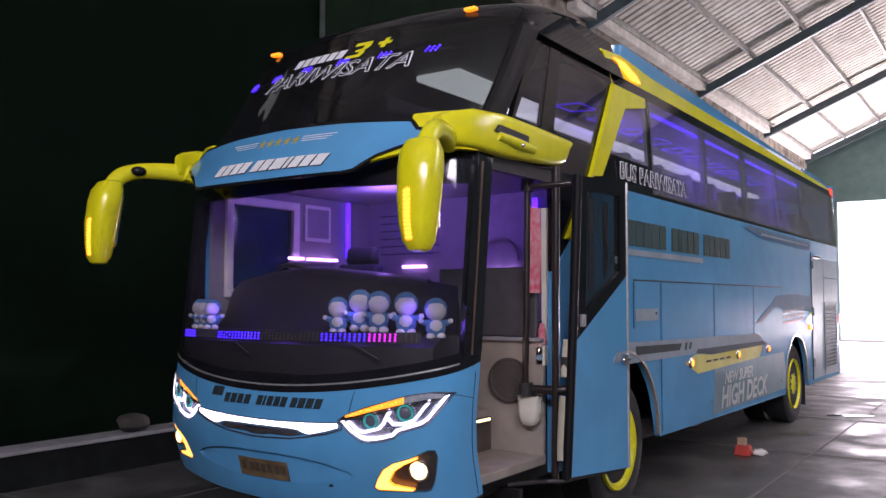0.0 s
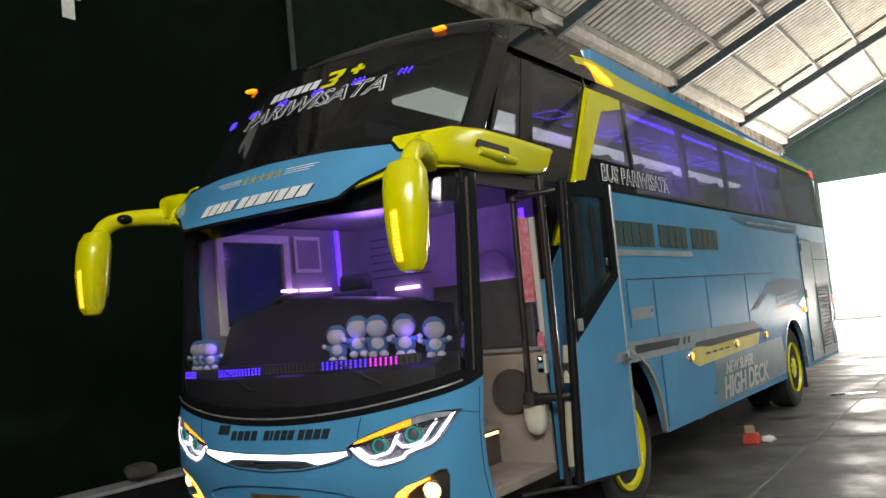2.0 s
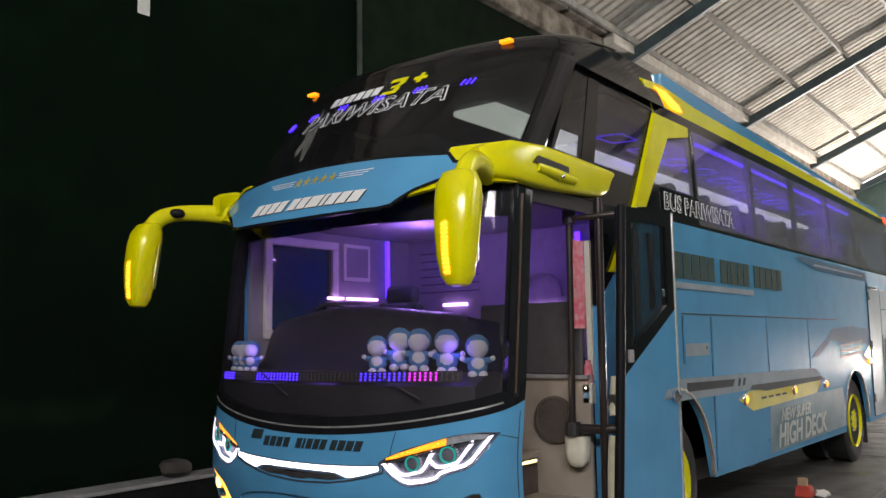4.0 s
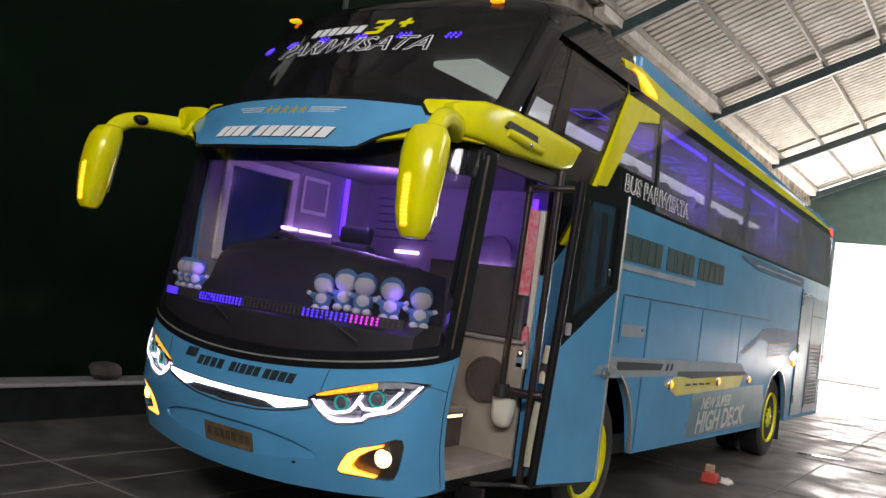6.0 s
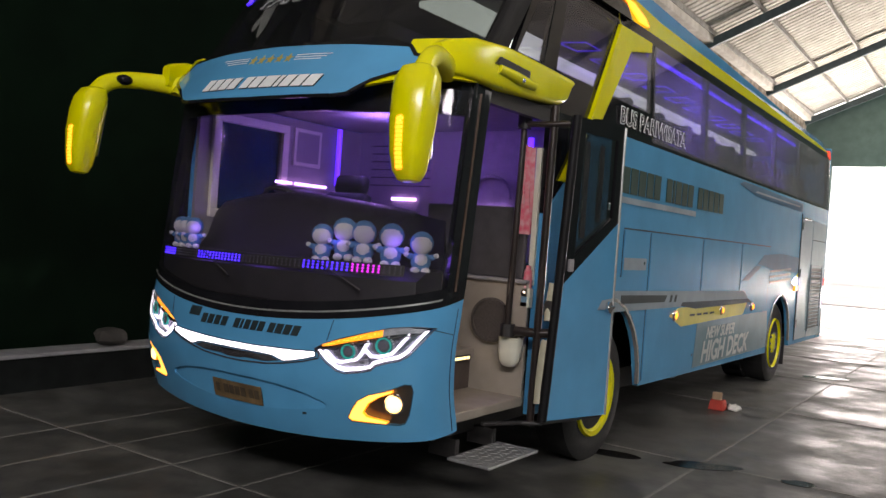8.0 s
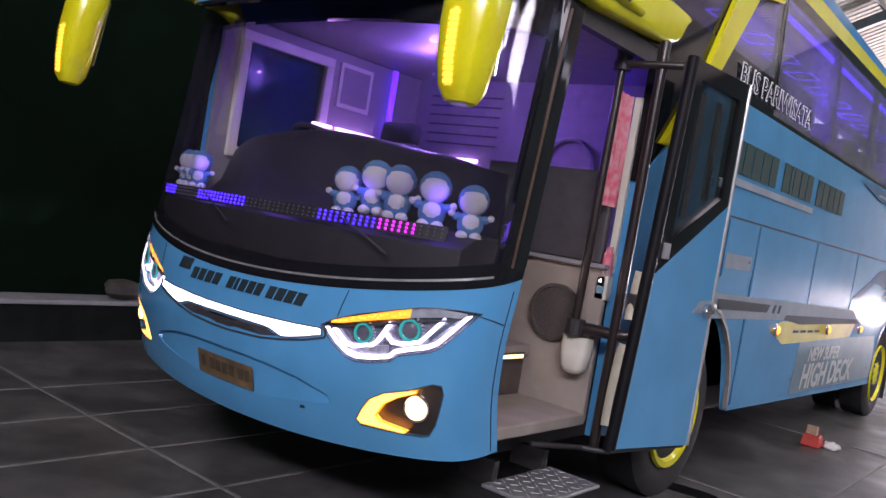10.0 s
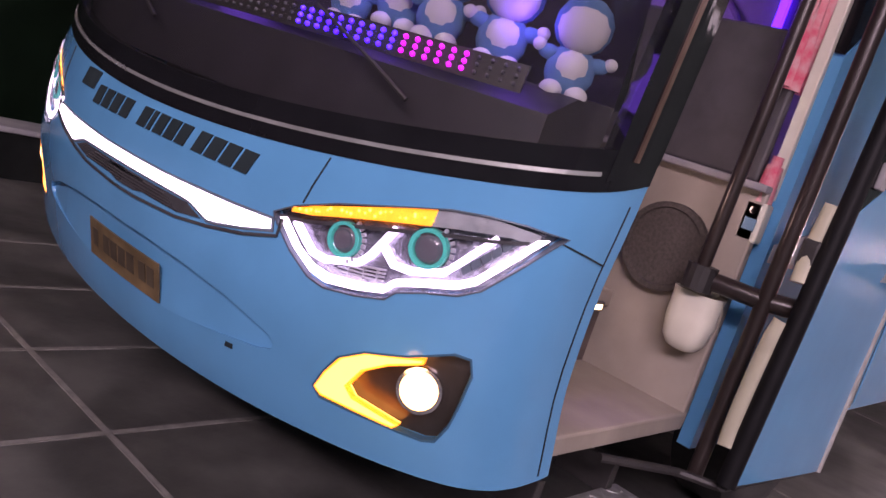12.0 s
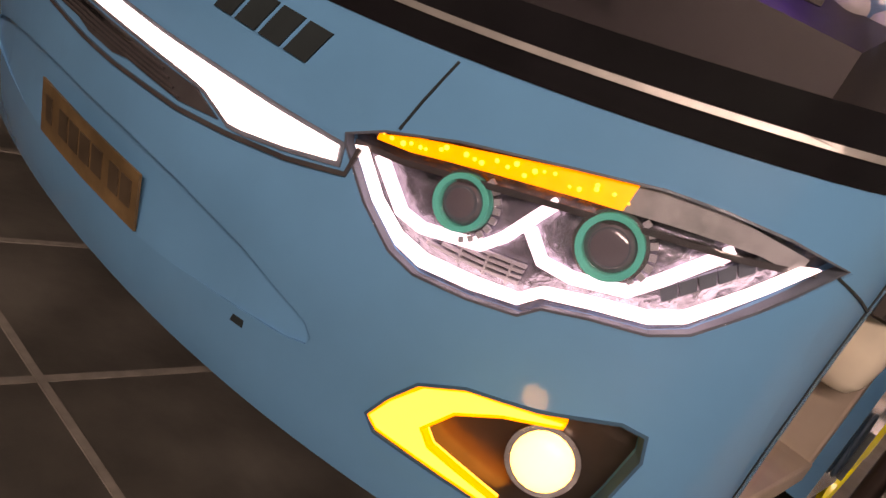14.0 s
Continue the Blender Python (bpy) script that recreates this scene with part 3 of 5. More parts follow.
for s in (1, -1):
    # headlamp
    f = moved if s > 0 else (lambda p: mirrored(moved(p)))
    hl = part("headlamp", nose_patch(f(HEAD_BASE), 0.02, -0.030), REFLECT, bus, "bright headlamp with two projectors and white light guides")
    part("bezel", nose_ring(f(HEAD_BASE), 0.004, 0.02, 0.002), LAMPRIM, hl, "grey lamp rim")
    amb = [(.637, .997), (.707, 1.027), (.80, 1.058), (.938, 1.103), (1.05, 1.136), (1.124, 1.146), (1.255, 1.142), (1.171, 1.122), (1.06, 1.10), (.942, 1.072), (.80, 1.035), (.681, 1.000)]
    ind = part("indicator", nose_patch(f(amb), 0.010, -0.014), LAMPDARK, hl, "amber indicator strip, partly lit")
    atop, abot = amb[:7], [amb[0]] + amb[:6:-1]
    for k in range(10):
        a0, a1 = .650 + .0595 * k, .650 + .0595 * (k + 1)
        q = [(a, float(np.interp(a, [p_[0] for p_ in c_], [p_[1] for p_ in c_])) + o_) for a, c_, o_ in ((a0, abot, -.003), (a1, abot, -.003), (a1, atop, .001), (a0, atop, .001))]
        part("indicator_cell", nose_patch(f(q), 0.008, -0.006), AMBER if k < 6 else SMOKE, hl)
        if k < 6:
            for a in (a0 + .008, a0 + .022, a0 + .037, a0 + .052):
                zc = .5 * (float(np.interp(a, [p_[0] for p_ in atop], [p_[1] for p_ in atop])) + float(np.interp(a, [p_[0] for p_ in abot], [p_[1] for p_ in abot])))
                part("indicator_diode", ball(nose(s * (a + .002 + random.uniform(-.009, .009)), zc + .004 + random.uniform(-.007, .007), -.003), random.uniform(.002, .0042), 6), FOGGUIDE, hl, "", True)
    sep = band([(.62, .974), (.70, .986), (.80, 1.013), (.942, 1.050), (1.06, 1.080), (1.171, 1.104), (1.27, 1.131)], 0.009)
    part("divider", nose_patch(f(sep), 0.035, -0.006), LAMPDARK, hl, "dark divider bar")
    dout = [(.622, .970), (.689, .913), (.754, .875), (.80, .866), (.883, .880), (.954, .900), (.977, .926), (1.043, .949), (1.116, .970), (1.158, .997), (1.21, 1.063), (1.272, 1.140)]
    din = [(1.235, 1.129), (1.193, 1.074), (1.14, 1.013), (1.104, .992), (1.033, .970), (.97, .947), (.945, .921), (.878, .907), (.804, .897), (.753, .904), (.703, .93), (.646, .979)]
    part("light_guide", nose_patch(f([(a * .84 + c * .16, b * .84 + d * .16) for (a, b), (c, d) in zip(dout, din[::-1])] + [(a * .88 + c * .12, b * .88 + d * .12) for (a, b), (c, d) in zip(din, dout[::-1])]), 0.007, 0.0), DRL, hl, "lit white light guide")
    for path in ([(.663, .976), (.733, .922), (.774, .918), (.865, .944), (.888, .971), (.928, 1.050)], [(.914, 1.0), (.95, .970), (.997, .972), (1.07, .995), (1.099, 1.029), (1.158, 1.108)]):
        part("light_bracket", nose_patch(f(band(path, 0.017)), 0.012, -0.012), DRLSOFT, hl, "lit white bracket")
    for k in range(4):
        rib = [(a, float(np.interp(a, [.804, .878, .945], [.905, .914, .927])) + .0085 * k) for a in np.linspace(.79 + .022 * k, .935, 5)]
        part("reflector_rib", nose_patch(f(band(rib, 0.0045)), 0.010, -0.016), LAMPSLAT, hl)
    for a in (.845, .885, .92):
        z = float(np.interp(a, [.804, .878, .945], [.905, .914, .927]))
        part("reflector_web", nose_patch(f(band([(a, z - .006), (a - .004, z + .024)], 0.0035)), 0.010, -0.014), LAMPSLAT, hl)
    for k in range(6):
        a = 1.115 + .017 * k
        part("indicator_cell", nose_patch(f([(a, 1.005 + .019 * k), (a + .014, 1.021 + .019 * k), (a + .004, 1.038 + .019 * k), (a - .012, 1.020 + .019 * k)]), 0.01, -0.014), LAMPRIM, hl)
    for (u, z, r) in ((.813, .986, .042), (1.021, 1.039, .046)):
        p, q = nose(s * u, z, -0.036), nose(s * u, z, 0.0)
        ax = (q - p).normalized()
        pr_ = part("projector", cyl(p + ax * 0.010, ax, r * 1.12, 0.022, 28), CHROME, hl, "projector lamp with teal ring")
        ring = bmesh.new()
        n = 28
        sd = ax.cross(Vector((0, 0, 1))).normalized()
        up = sd.cross(ax)
        c = p + ax * 0.026
        loops = [[c + ax * o + (sd * math.cos(2 * math.pi * i / n) + up * math.sin(2 * math.pi * i / n)) * rr for i in range(n)] for rr, o in ((r, 0), (r, .006), (r * .80, .004), (r * .80, -.012))]
        ring = loft(loops + loops[:1], caps=False)
        part("halo_ring", ring, TEAL, pr_, "teal ring", smooth=True)
        bl = ball((0, 0, 0), (r * .77, r * .77, r * .32), 20)
        bmesh.ops.transform(bl, matrix=Matrix.Translation(p + ax * 0.020) @ ax.to_track_quat("Z", "Y").to_matrix().to_4x4(), verts=bl.verts[:])
        part("lens", bl, LENSBALL, pr_, "dark glass lens", smooth=True)
        loops = [[c + ax * o + (sd * math.cos(2 * math.pi * i / n) + up * math.sin(2 * math.pi * i / n)) * rr for i in range(n)] for rr, o in ((r * .60, -.004), (r * .60, .004), (r * .46, .004), (r * .46, -.004))]
        part("barrel", loft(loops + loops[:1], caps=False), LAMPRIM, pr_, "grey inner barrel", smooth=True)
        for i in range(9):
            th = math.radians(-62 + 15.5 * i)
            d0 = sd * (-s * math.cos(th)) + up * math.sin(th)
            d1 = d0.cross(ax)
            blk = cube((r * 1.13, -r * .10, -.004), (r * 1.34, r * .10, .004))
            bmesh.ops.transform(blk, matrix=Matrix.Translation(c - ax * .006) @ Matrix((d0, d1, ax)).transposed().to_4x4(), verts=blk.verts[:])
            part("shroud_block", blk, LAMPSLAT, pr_)
    cov = part("cover", nose_patch(f(HEAD_BASE), 0.003, 0.0075), LENS, hl, "clear lamp cover")
    cov.visible_shadow = False
    # fog lamp
    f = (lambda p: p) if s > 0 else mirrored
    fg = part("fog_lamp", nose_patch(f(FOG), 0.02, -0.040), FOGCUP, bus, "fog lamp in a dark triangular housing")
    part("rim", nose_ring(f(FOG), 0.005, 0.03, 0.002), FLASH, fg, "dark blue rim")
    guide = [(.812, .611), (.84, .66), (.884, .717), (.95, .756), (1.091, .797), (1.09, .788), (1.009, .752), (.943, .709), (.902, .650), (.922, .628), (1.048, .612), (1.035, .601), (.832, .597)]
    part("light_guide", nose_patch(f(guide), 0.03, 0.001), FOGGUIDE, fg, "lit amber light guide")
    part("guide_edge", nose_ring(f(guide), 0.005, 0.02, 0.0015), AMBER, fg, "orange edge of the light guide")
    p, q = nose(s * 1.087, .714, -0.045), nose(s * 1.087, .714, 0)
    ax = (q - p).normalized()
    part("bulb_ring", cyl(p + ax * .012, ax, .056, .03, 28), CHROME, fg, "chrome ring")
    bl = ball((0, 0, 0), (.047, .047, .022), 20)
    bmesh.ops.transform(bl, matrix=Matrix.Translation(p + ax * .028) @ ax.to_track_quat("Z", "Y").to_matrix().to_4x4(), verts=bl.verts[:])
    part("bulb", bl, FOGHOT, fg, "lit warm round lamp", smooth=True)
    # seams
    part("panel_seam", nose_patch(f(band([(.704, 1.152), (.69, 1.08), (.681, 1.03)], 0.004)), 0.004, 0.0025), DARKDEC, front)
    part("panel_seam", nose_patch(f(band([(1.30, 1.143), (1.38, 1.128), (1.455, 1.113)], 0.004)), 0.004, 0.0025), DARKDEC, front)
    part("corner_edge", nose_patch(f(band([(1.452, .56), (1.455, .85), (1.458, 1.26)], 0.003)), 0.004, 0.0025), DARKDEC, front)

ctop = [(.614, .970), (.47, .962), (.34, .958), (.168, .952), (0, .951)]
cbot = [(.10, .907), (.27, .906), (.318, .903), (.395, .880), (.43, .884), (.52, .905), (.622, .934)]
cdrl = ctop[:-1] + mirrored(ctop[:-1]) + [(-a, b) for a, b in reversed(cbot)] + cbot
inset = [(.606, .962), (.47, .954), (.34, .950), (.168, .945), (0, .944)]
ilow = [(.10, .915), (.27, .914), (.322, .911), (.398, .889), (.43, .893), (.52, .913), (.612, .940)]
core = inset[:-1] + mirrored(inset[:-1]) + [(-a, b) for a, b in reversed(ilow)] + ilow
part("light_bar_frame", nose_patch(cdrl, 0.02, 0.003), LAMPRIM, bus, "grey frame of the light bar")
cl = part("centre_light_bar", nose_patch(core, 0.02, 0.007), DRL, bus, "lit white light bar between the headlamps")
gr = [(-.37, .882), (-.30, .903), (.30, .903), (.37, .882), (.27, .866), (.10, .866), (.05, .857), (-.05, .857), (-.10, .866), (-.27, .866)]
gp = part("grille", nose_patch(gr, 0.012, 0.004), LAMPDARK, bus, "dark grille inset under the light bar")
for k in range(4):
    part("grille_slat", nose_patch(band([(-.27 + .02 * k, .871 + .0085 * k), (.27 - .02 * k, .871 + .0085 * k)], .003), .004, .008), CABDARK, gp)
part("badge_bar", nose_patch(band([(-.10, .897), (.10, .897)], .006), .004, .009), CHROME, gp)
part("light_bar_rim", nose_patch(band([(.64, .975), (.635, .93), (.53, .898), (.40, .872), (.27, .853), (.06, .842), (-.06, .842), (-.27, .853), (-.40, .872), (-.53, .898), (-.635, .93), (-.64, .975)], .008), .006, .005), LAMPDARK, cl, "dark rim")
dish = nose_patch(RECESS, .03, 0, step=.04)
for v in dish.verts:
    v.co.y += .020 * max(0.0, min(1.0, (v.co.z - .59) / .12))
part("bumper_recess", dish, BLUE, front, "shallow recess round the number plate", True)
pl = part("number_plate", nose_patch([(-.20, .585), (.22, .585), (.22, .70), (-.20, .70)], .006, .009), PLATE, bus, "orange brown number plate, worn")
for k, (a, w) in enumerate(((-.17, .03), (-.10, .04), (-.05, .04), (0.0, .04), (.05, .04), (.12, .035), (.165, .035))):
    part("plate_mark", nose_patch([(a, .62), (a + w, .62), (a + w, .675), (a, .675)], .003, .0115), PLATEMARK, pl)
part("mark", nose_patch([(.505, .583), (.535, .586), (.535, .600), (.51, .598)], .003, .0025), DARKDEC, front, "small dark tow hole")


def slanted_bars(spec, z0, h, lean=0.02):
    return [[(a, z0), (a + w, z0), (a + w + lean, z0 + h), (a + lean, z0 + h)] for a, w in spec]


# company name on the front as plain bars
spec = [(-.47, .12), (-.33, .055), (-.265, .055), (-.20, .055), (-.135, .055), (-.02, .05), (.035, .025), (.068, .05), (.125, .05), (.18, .05), (.26, .05), (.315, .055), (.375, .055), (.435, .055)]
for k, q in enumerate(slanted_bars([(a, w - .006) for a, w in spec], 1.032, .058)):
    part("front_name_bar", nose_patch([(a, b + (0.03 if k == 0 else 0.012 * a)) for a, b in q], .004, .004), DARKDEC, bus)

# lower windscreen with its black surround
black = [(u, zglass(u)) for u in US] + [(u, zglass(u) + .10) for u in reversed(US)]
fr = part("screen_surround", nose_patch(black, .03, .002), BLACKP, bus, "gloss black band under the windscreen", True)
part("screen_trim", nose_patch(band([(u, zglass(u) + .043) for u in US if abs(u) < 1.36], .010), .006, .0055), TRIMLINE, fr, "bright trim line")
for s in (1, -1):
    f = (lambda p: p) if s > 0 else mirrored
    part("screen_pillar", nose_patch(f([(1.335, 1.30), (UEND, 1.37), (UEND, 2.56), (1.335, 2.56)]), .05, .004), BLACKP, bus, "gloss black windscreen pillar")
    part("pillar_trim", nose_patch(f(band([(1.40, 1.36), (1.40, 2.5)], .012)), .008, .010), material("brown_trim_%d" % s, (.14, .09, .07), .2, .3, 10, .3), bus, "brown pillar trim")
ws = part("windscreen", nose_patch([(u, zglass(u) + .10) for u in US if abs(u) < 1.345] + [(1.34, 2.50), (.7, 2.50), (0, 2.50), (-.7, 2.50), (-1.34, 2.50)], .006, 0.0), GLASS_F, bus, "large curved windscreen", smooth=True)
ws.visible_shadow = False
for u in (.79, -.17):
    tb = tube([nose(u + .05, 1.335, .02), nose(u - .06, 1.39, .024), nose(u - .28, 1.485, .02)], [.006, .005, .0035], 8)
    part("wiper", tb, BLACKM, bus, "thin black wiper arm")
part("header_rail", nose_patch([(-1.34, 2.36), (1.34, 2.36), (1.34, 2.56), (-1.34, 2.56)], .05, -.01), BLACKP, bus, "black rail over the windscreen")

# visor panel with yellow wings
blue_v = [(-.62, 2.415), (0, 2.405), (.62, 2.415), (.70, 2.425), (.82, 2.51), (.98, 2.575), (1.14, 2.635), (1.13, 2.655), (.99, 2.68), (.93, 2.74), (.5, 2.765), (0, 2.775), (-.5, 2.765), (-.93, 2.74), (-.99, 2.68), (-1.13, 2.655), (-1.14, 2.635), (-.98, 2.575), (-.82, 2.51), (-.70, 2.425)]
part("visor", nose_patch(blue_v, .06, .03, VISOR), BLUE, bus, "blue visor panel over the windscreen", True)
part("visor_edge", nose_ring(blue_v, .020, .04, .0315, VISOR), BLACKP, bus, "black edge line of the visor")
for s in (1, -1):
    f = (lambda p: p) if s > 0 else mirrored
    part("visor_wing", nose_patch(f([(.72, 2.46), (.82, 2.485), (1.0, 2.525), (1.20, 2.54), (1.42, 2.55), (1.42, 2.78), (1.2, 2.80), (.92, 2.785), (.92, 2.70)]), .05, .018, VISOR), YELLOW, bus, "yellow visor wing")
for k in range(-2, 3):
    c = k * .075
    star = []
    for i in range(10):
        r = .034 if i % 2 == 0 else .015
        star.append((c + r * math.sin(i * math.pi / 5), 2.675 + r * math.cos(i * math.pi / 5)))
    part("star", nose_patch(star, .004, .034, VISOR), GOLD, bus, "small gold star")
for s in (1, -1):
    for k in range(3):
        z = 2.662 + .016 * k
        b = [(s * .20, z), (s * (.46 - .03 * (2 - k)), z)]
        part("pinstripe", nose_patch(band(b if s > 0 else b[::-1], .005), .003, .033, VISOR), WHITEP, bus)
name_spec = [(-.54, .07), (-.455, .07), (-.37, .07), (-.285, .07), (-.17, .07), (-.085, .07), (0.0, .10), (.115, .03), (.16, .07), (.245, .07), (.33, .08)]
for q in slanted_bars(name_spec, 2.475, .075, .03):
    part("visor_name_bar", nose_patch([(a + .06, b) for a, b in q], .004, .034, VISOR), WHITEP, bus)
    part("visor_name_shadow", nose_patch([(a + .068, b - .007) for a, b in q], .003, .0325, VISOR), DARKDEC, bus)

# upper windscreen, brow and roof
ug = [(-1.36, 2.70), (0, 2.70), (1.36, 2.70), (1.34, 3.52), (.7, 3.56), (0, 3.57), (-.7, 3.56), (-1.34, 3.52)]
part("upper_windscreen", nose_patch(ug, .006, 0, UPPER), GLASS_U, bus, "dark tinted upper windscreen", True).visible_shadow = False


def drawn_in(bm):
    """The roof's sides lean inwards above the window band."""
    for v in bm.verts:
        over = max(0.0, v.co.z - 3.48)
        v.co.x *= (1.25 - .20 * over - .55 * over * over) / 1.25
    return bm


for s in (1, -1):
    f = (lambda p: p) if s > 0 else mirrored
    part("upper_pillar", drawn_in(nose_patch(f([(1.30, 2.66), (UEND, 2.62), (UEND, 3.62), (1.28, 3.62)]), .04, .004, UPPER)), BLACKS, bus, "black upper corner pillar")
brow = [(-UEND, 3.50), (-.7, 3.545), (0, 3.555), (.7, 3.545), (UEND, 3.50), (UEND, 3.815), (-UEND, 3.815)]
part("brow", drawn_in(nose_patch(brow, .03, .003, UPPER, step=.04)), BLACKP, bus, "black brow over the upper windscreen", smooth=True)
for x in (-.9, .9):
    c = nose(math.copysign(.925, x), 3.60, .02, UPPER)
    part("roof_marker", cube(c - Vector((.045, .03, .012)), c + Vector((.045, .02, .012)), .008), AMBER, bus, "small lit amber roof marker")


def roof_section(y, top, w=1.2):
    pts = [(-w, 3.50), (-w, 3.58), (-w + .05, 3.68), (-w + .16, top - .04), (-w + .35, top), (0, top + .02)]
    pts += [(-a, b) for a, b in reversed(pts[:-1])]
    return [Vector((a, y, b)) for a, b in pts]


part("roof_front", loft([roof_section(1.9, 3.78, 1.17), roof_section(2.3, 3.80, 1.18), roof_section(3.0, 3.80, 1.17)]), BLACKP, bus, "black roof front", True)
for s in (1, -1):
    bmq = plate_yz([(1.34, 3.47), (1.40, 3.57), (1.52, 3.66), (1.70, 3.725), (1.95, 3.775), (2.3, 3.80), (2.8, 3.79), (2.8, 3.47)], 1.243, .03, (), lambda z: -max(0, z - 3.48) * .20 - .55 * max(0, z - 3.48) ** 2)
    for v in bmq.verts:
        v.co.x *= s
    part("roof_side", bmq, BLACKP, bus, "black roof side panel")
part("roof", loft([roof_section(3.004, 3.80, 1.17), roof_section(11.5, 3.74, 1.17), roof_section(11.8, 3.68, 1.15)]), BLUE, bus, "blue roof")
ac = cube((-1.10, 3.02, 3.60), (1.10, 9.9, 3.96), .09, 4)
for v in ac.verts:
    if v.co.y < 3.5:
        v.co.z = min(v.co.z, 3.84 + (v.co.y - 3.02) * .25)
    if v.co.y > 8.6:
        v.co.z = min(v.co.z, 3.97 - (v.co.y - 8.6) * .22)
part("air_conditioner", ac, BLUE, bus, "blue roof air conditioner fairing", smooth=True)

# sides


def lean(z):
    return -max(0.0, z - 2.55) * 0.05


def arc(y, z, r, a0, a1, n=14):
    return [(y + r * math.cos(radians(a0 + (a1 - a0) * i / n)), z + r * math.sin(radians(a0 + (a1 - a0) * i / n))) for i in range(n + 1)]


FWY, RWY = 2.72, 8.72
skirt = [(1.53, .52), (1.53, 1.86), (1.86, 2.14), (2.25, 2.56), (11.88, 2.56), (11.88, .43), (9.45, .44)] + arc(RWY, .52, .66, 0, 180)[1:-1] + [(8.05, .44), (3.50, .50)] + arc(FWY, .52, .74, 0, 180)[1:-1] + [(1.97, .50)]
sp = part("side_panel", plate_yz(skirt, 1.25, .05), BLUE, bus, "blue painted side panel with striping")
rs_ = part("side_panel", plate_yz([(.60, .5), (.60, 2.56), (11.88, 2.56), (11.88, .43), (9.45, .44)] + arc(RWY, .52, .66, 0, 180)[1:-1] + [(8.05, .44), (3.50, .50)] + arc(FWY, .52, .74, 0, 180)[1:-1] + [(1.97, .50)], -1.20, .05), BLUE, bus, "blue painted side panel")
part("window_surround", plate_yz([(1.53, 1.87), (1.53, 2.56), (2.24, 2.56), (1.85, 2.15)], 1.248, .04), BLACKP, bus, "gloss black panel behind the door")
part("rear_panel", cube((-1.22, 11.86, .45), (1.22, 11.93, 3.62), .03), BLUE, bus, "blue rear panel")
for (cy, r, sx) in ((FWY, .74, 1), (RWY, .66, 1)):
    part("arch_trim", plate_yz(arc(cy, .52, r + .025, 0, 180) + arc(cy, .52, r - .004, 180, 0), 1.262, .03), TRIMLINE, bus, "bright wheel arch edging")
    part("arch_liner", join(cube((.55, cy - .66, 1.20), (1.20, cy + .66, 1.26)), cube((.50, cy - .70, .5), (.55, cy + .70, 1.26))), BLACKM, bus, "dark wheel arch liner")
part("chassis", cube((-1.1, .75, .42), (1.0, 11.6, .60)), BLACKM, bus, "dark underbody")

# upper side with window openings
HOLES = [[(1.05, 2.84), (1.40, 2.83), (1.60, 3.44), (1.46, 3.44)], [(1.58, 2.83), (2.24, 2.82), (2.62, 3.42), (1.75, 3.44)],
         [(2.52, 2.82), (3.36, 2.82), (3.36, 3.40), (2.90, 3.40)], [(3.46, 2.62), (4.87, 2.62), (4.87, 3.40), (3.46, 3.40)],
         [(4.97, 2.62), (6.35, 2.62), (6.35, 3.40), (4.97, 3.40)], [(6.45, 2.62), (7.85, 2.62), (7.85, 3.40), (6.45, 3.40)],
         [(7.95, 2.62), (9.35, 2.62), (9.35, 3.40), (7.95, 3.40)], [(9.45, 2.62), (11.6, 2.62), (11.6, 3.40), (9.45, 3.40)]]
band_out = [(.86, 2.56), (1.38, 3.50), (11.88, 3.50), (11.88, 2.56)]
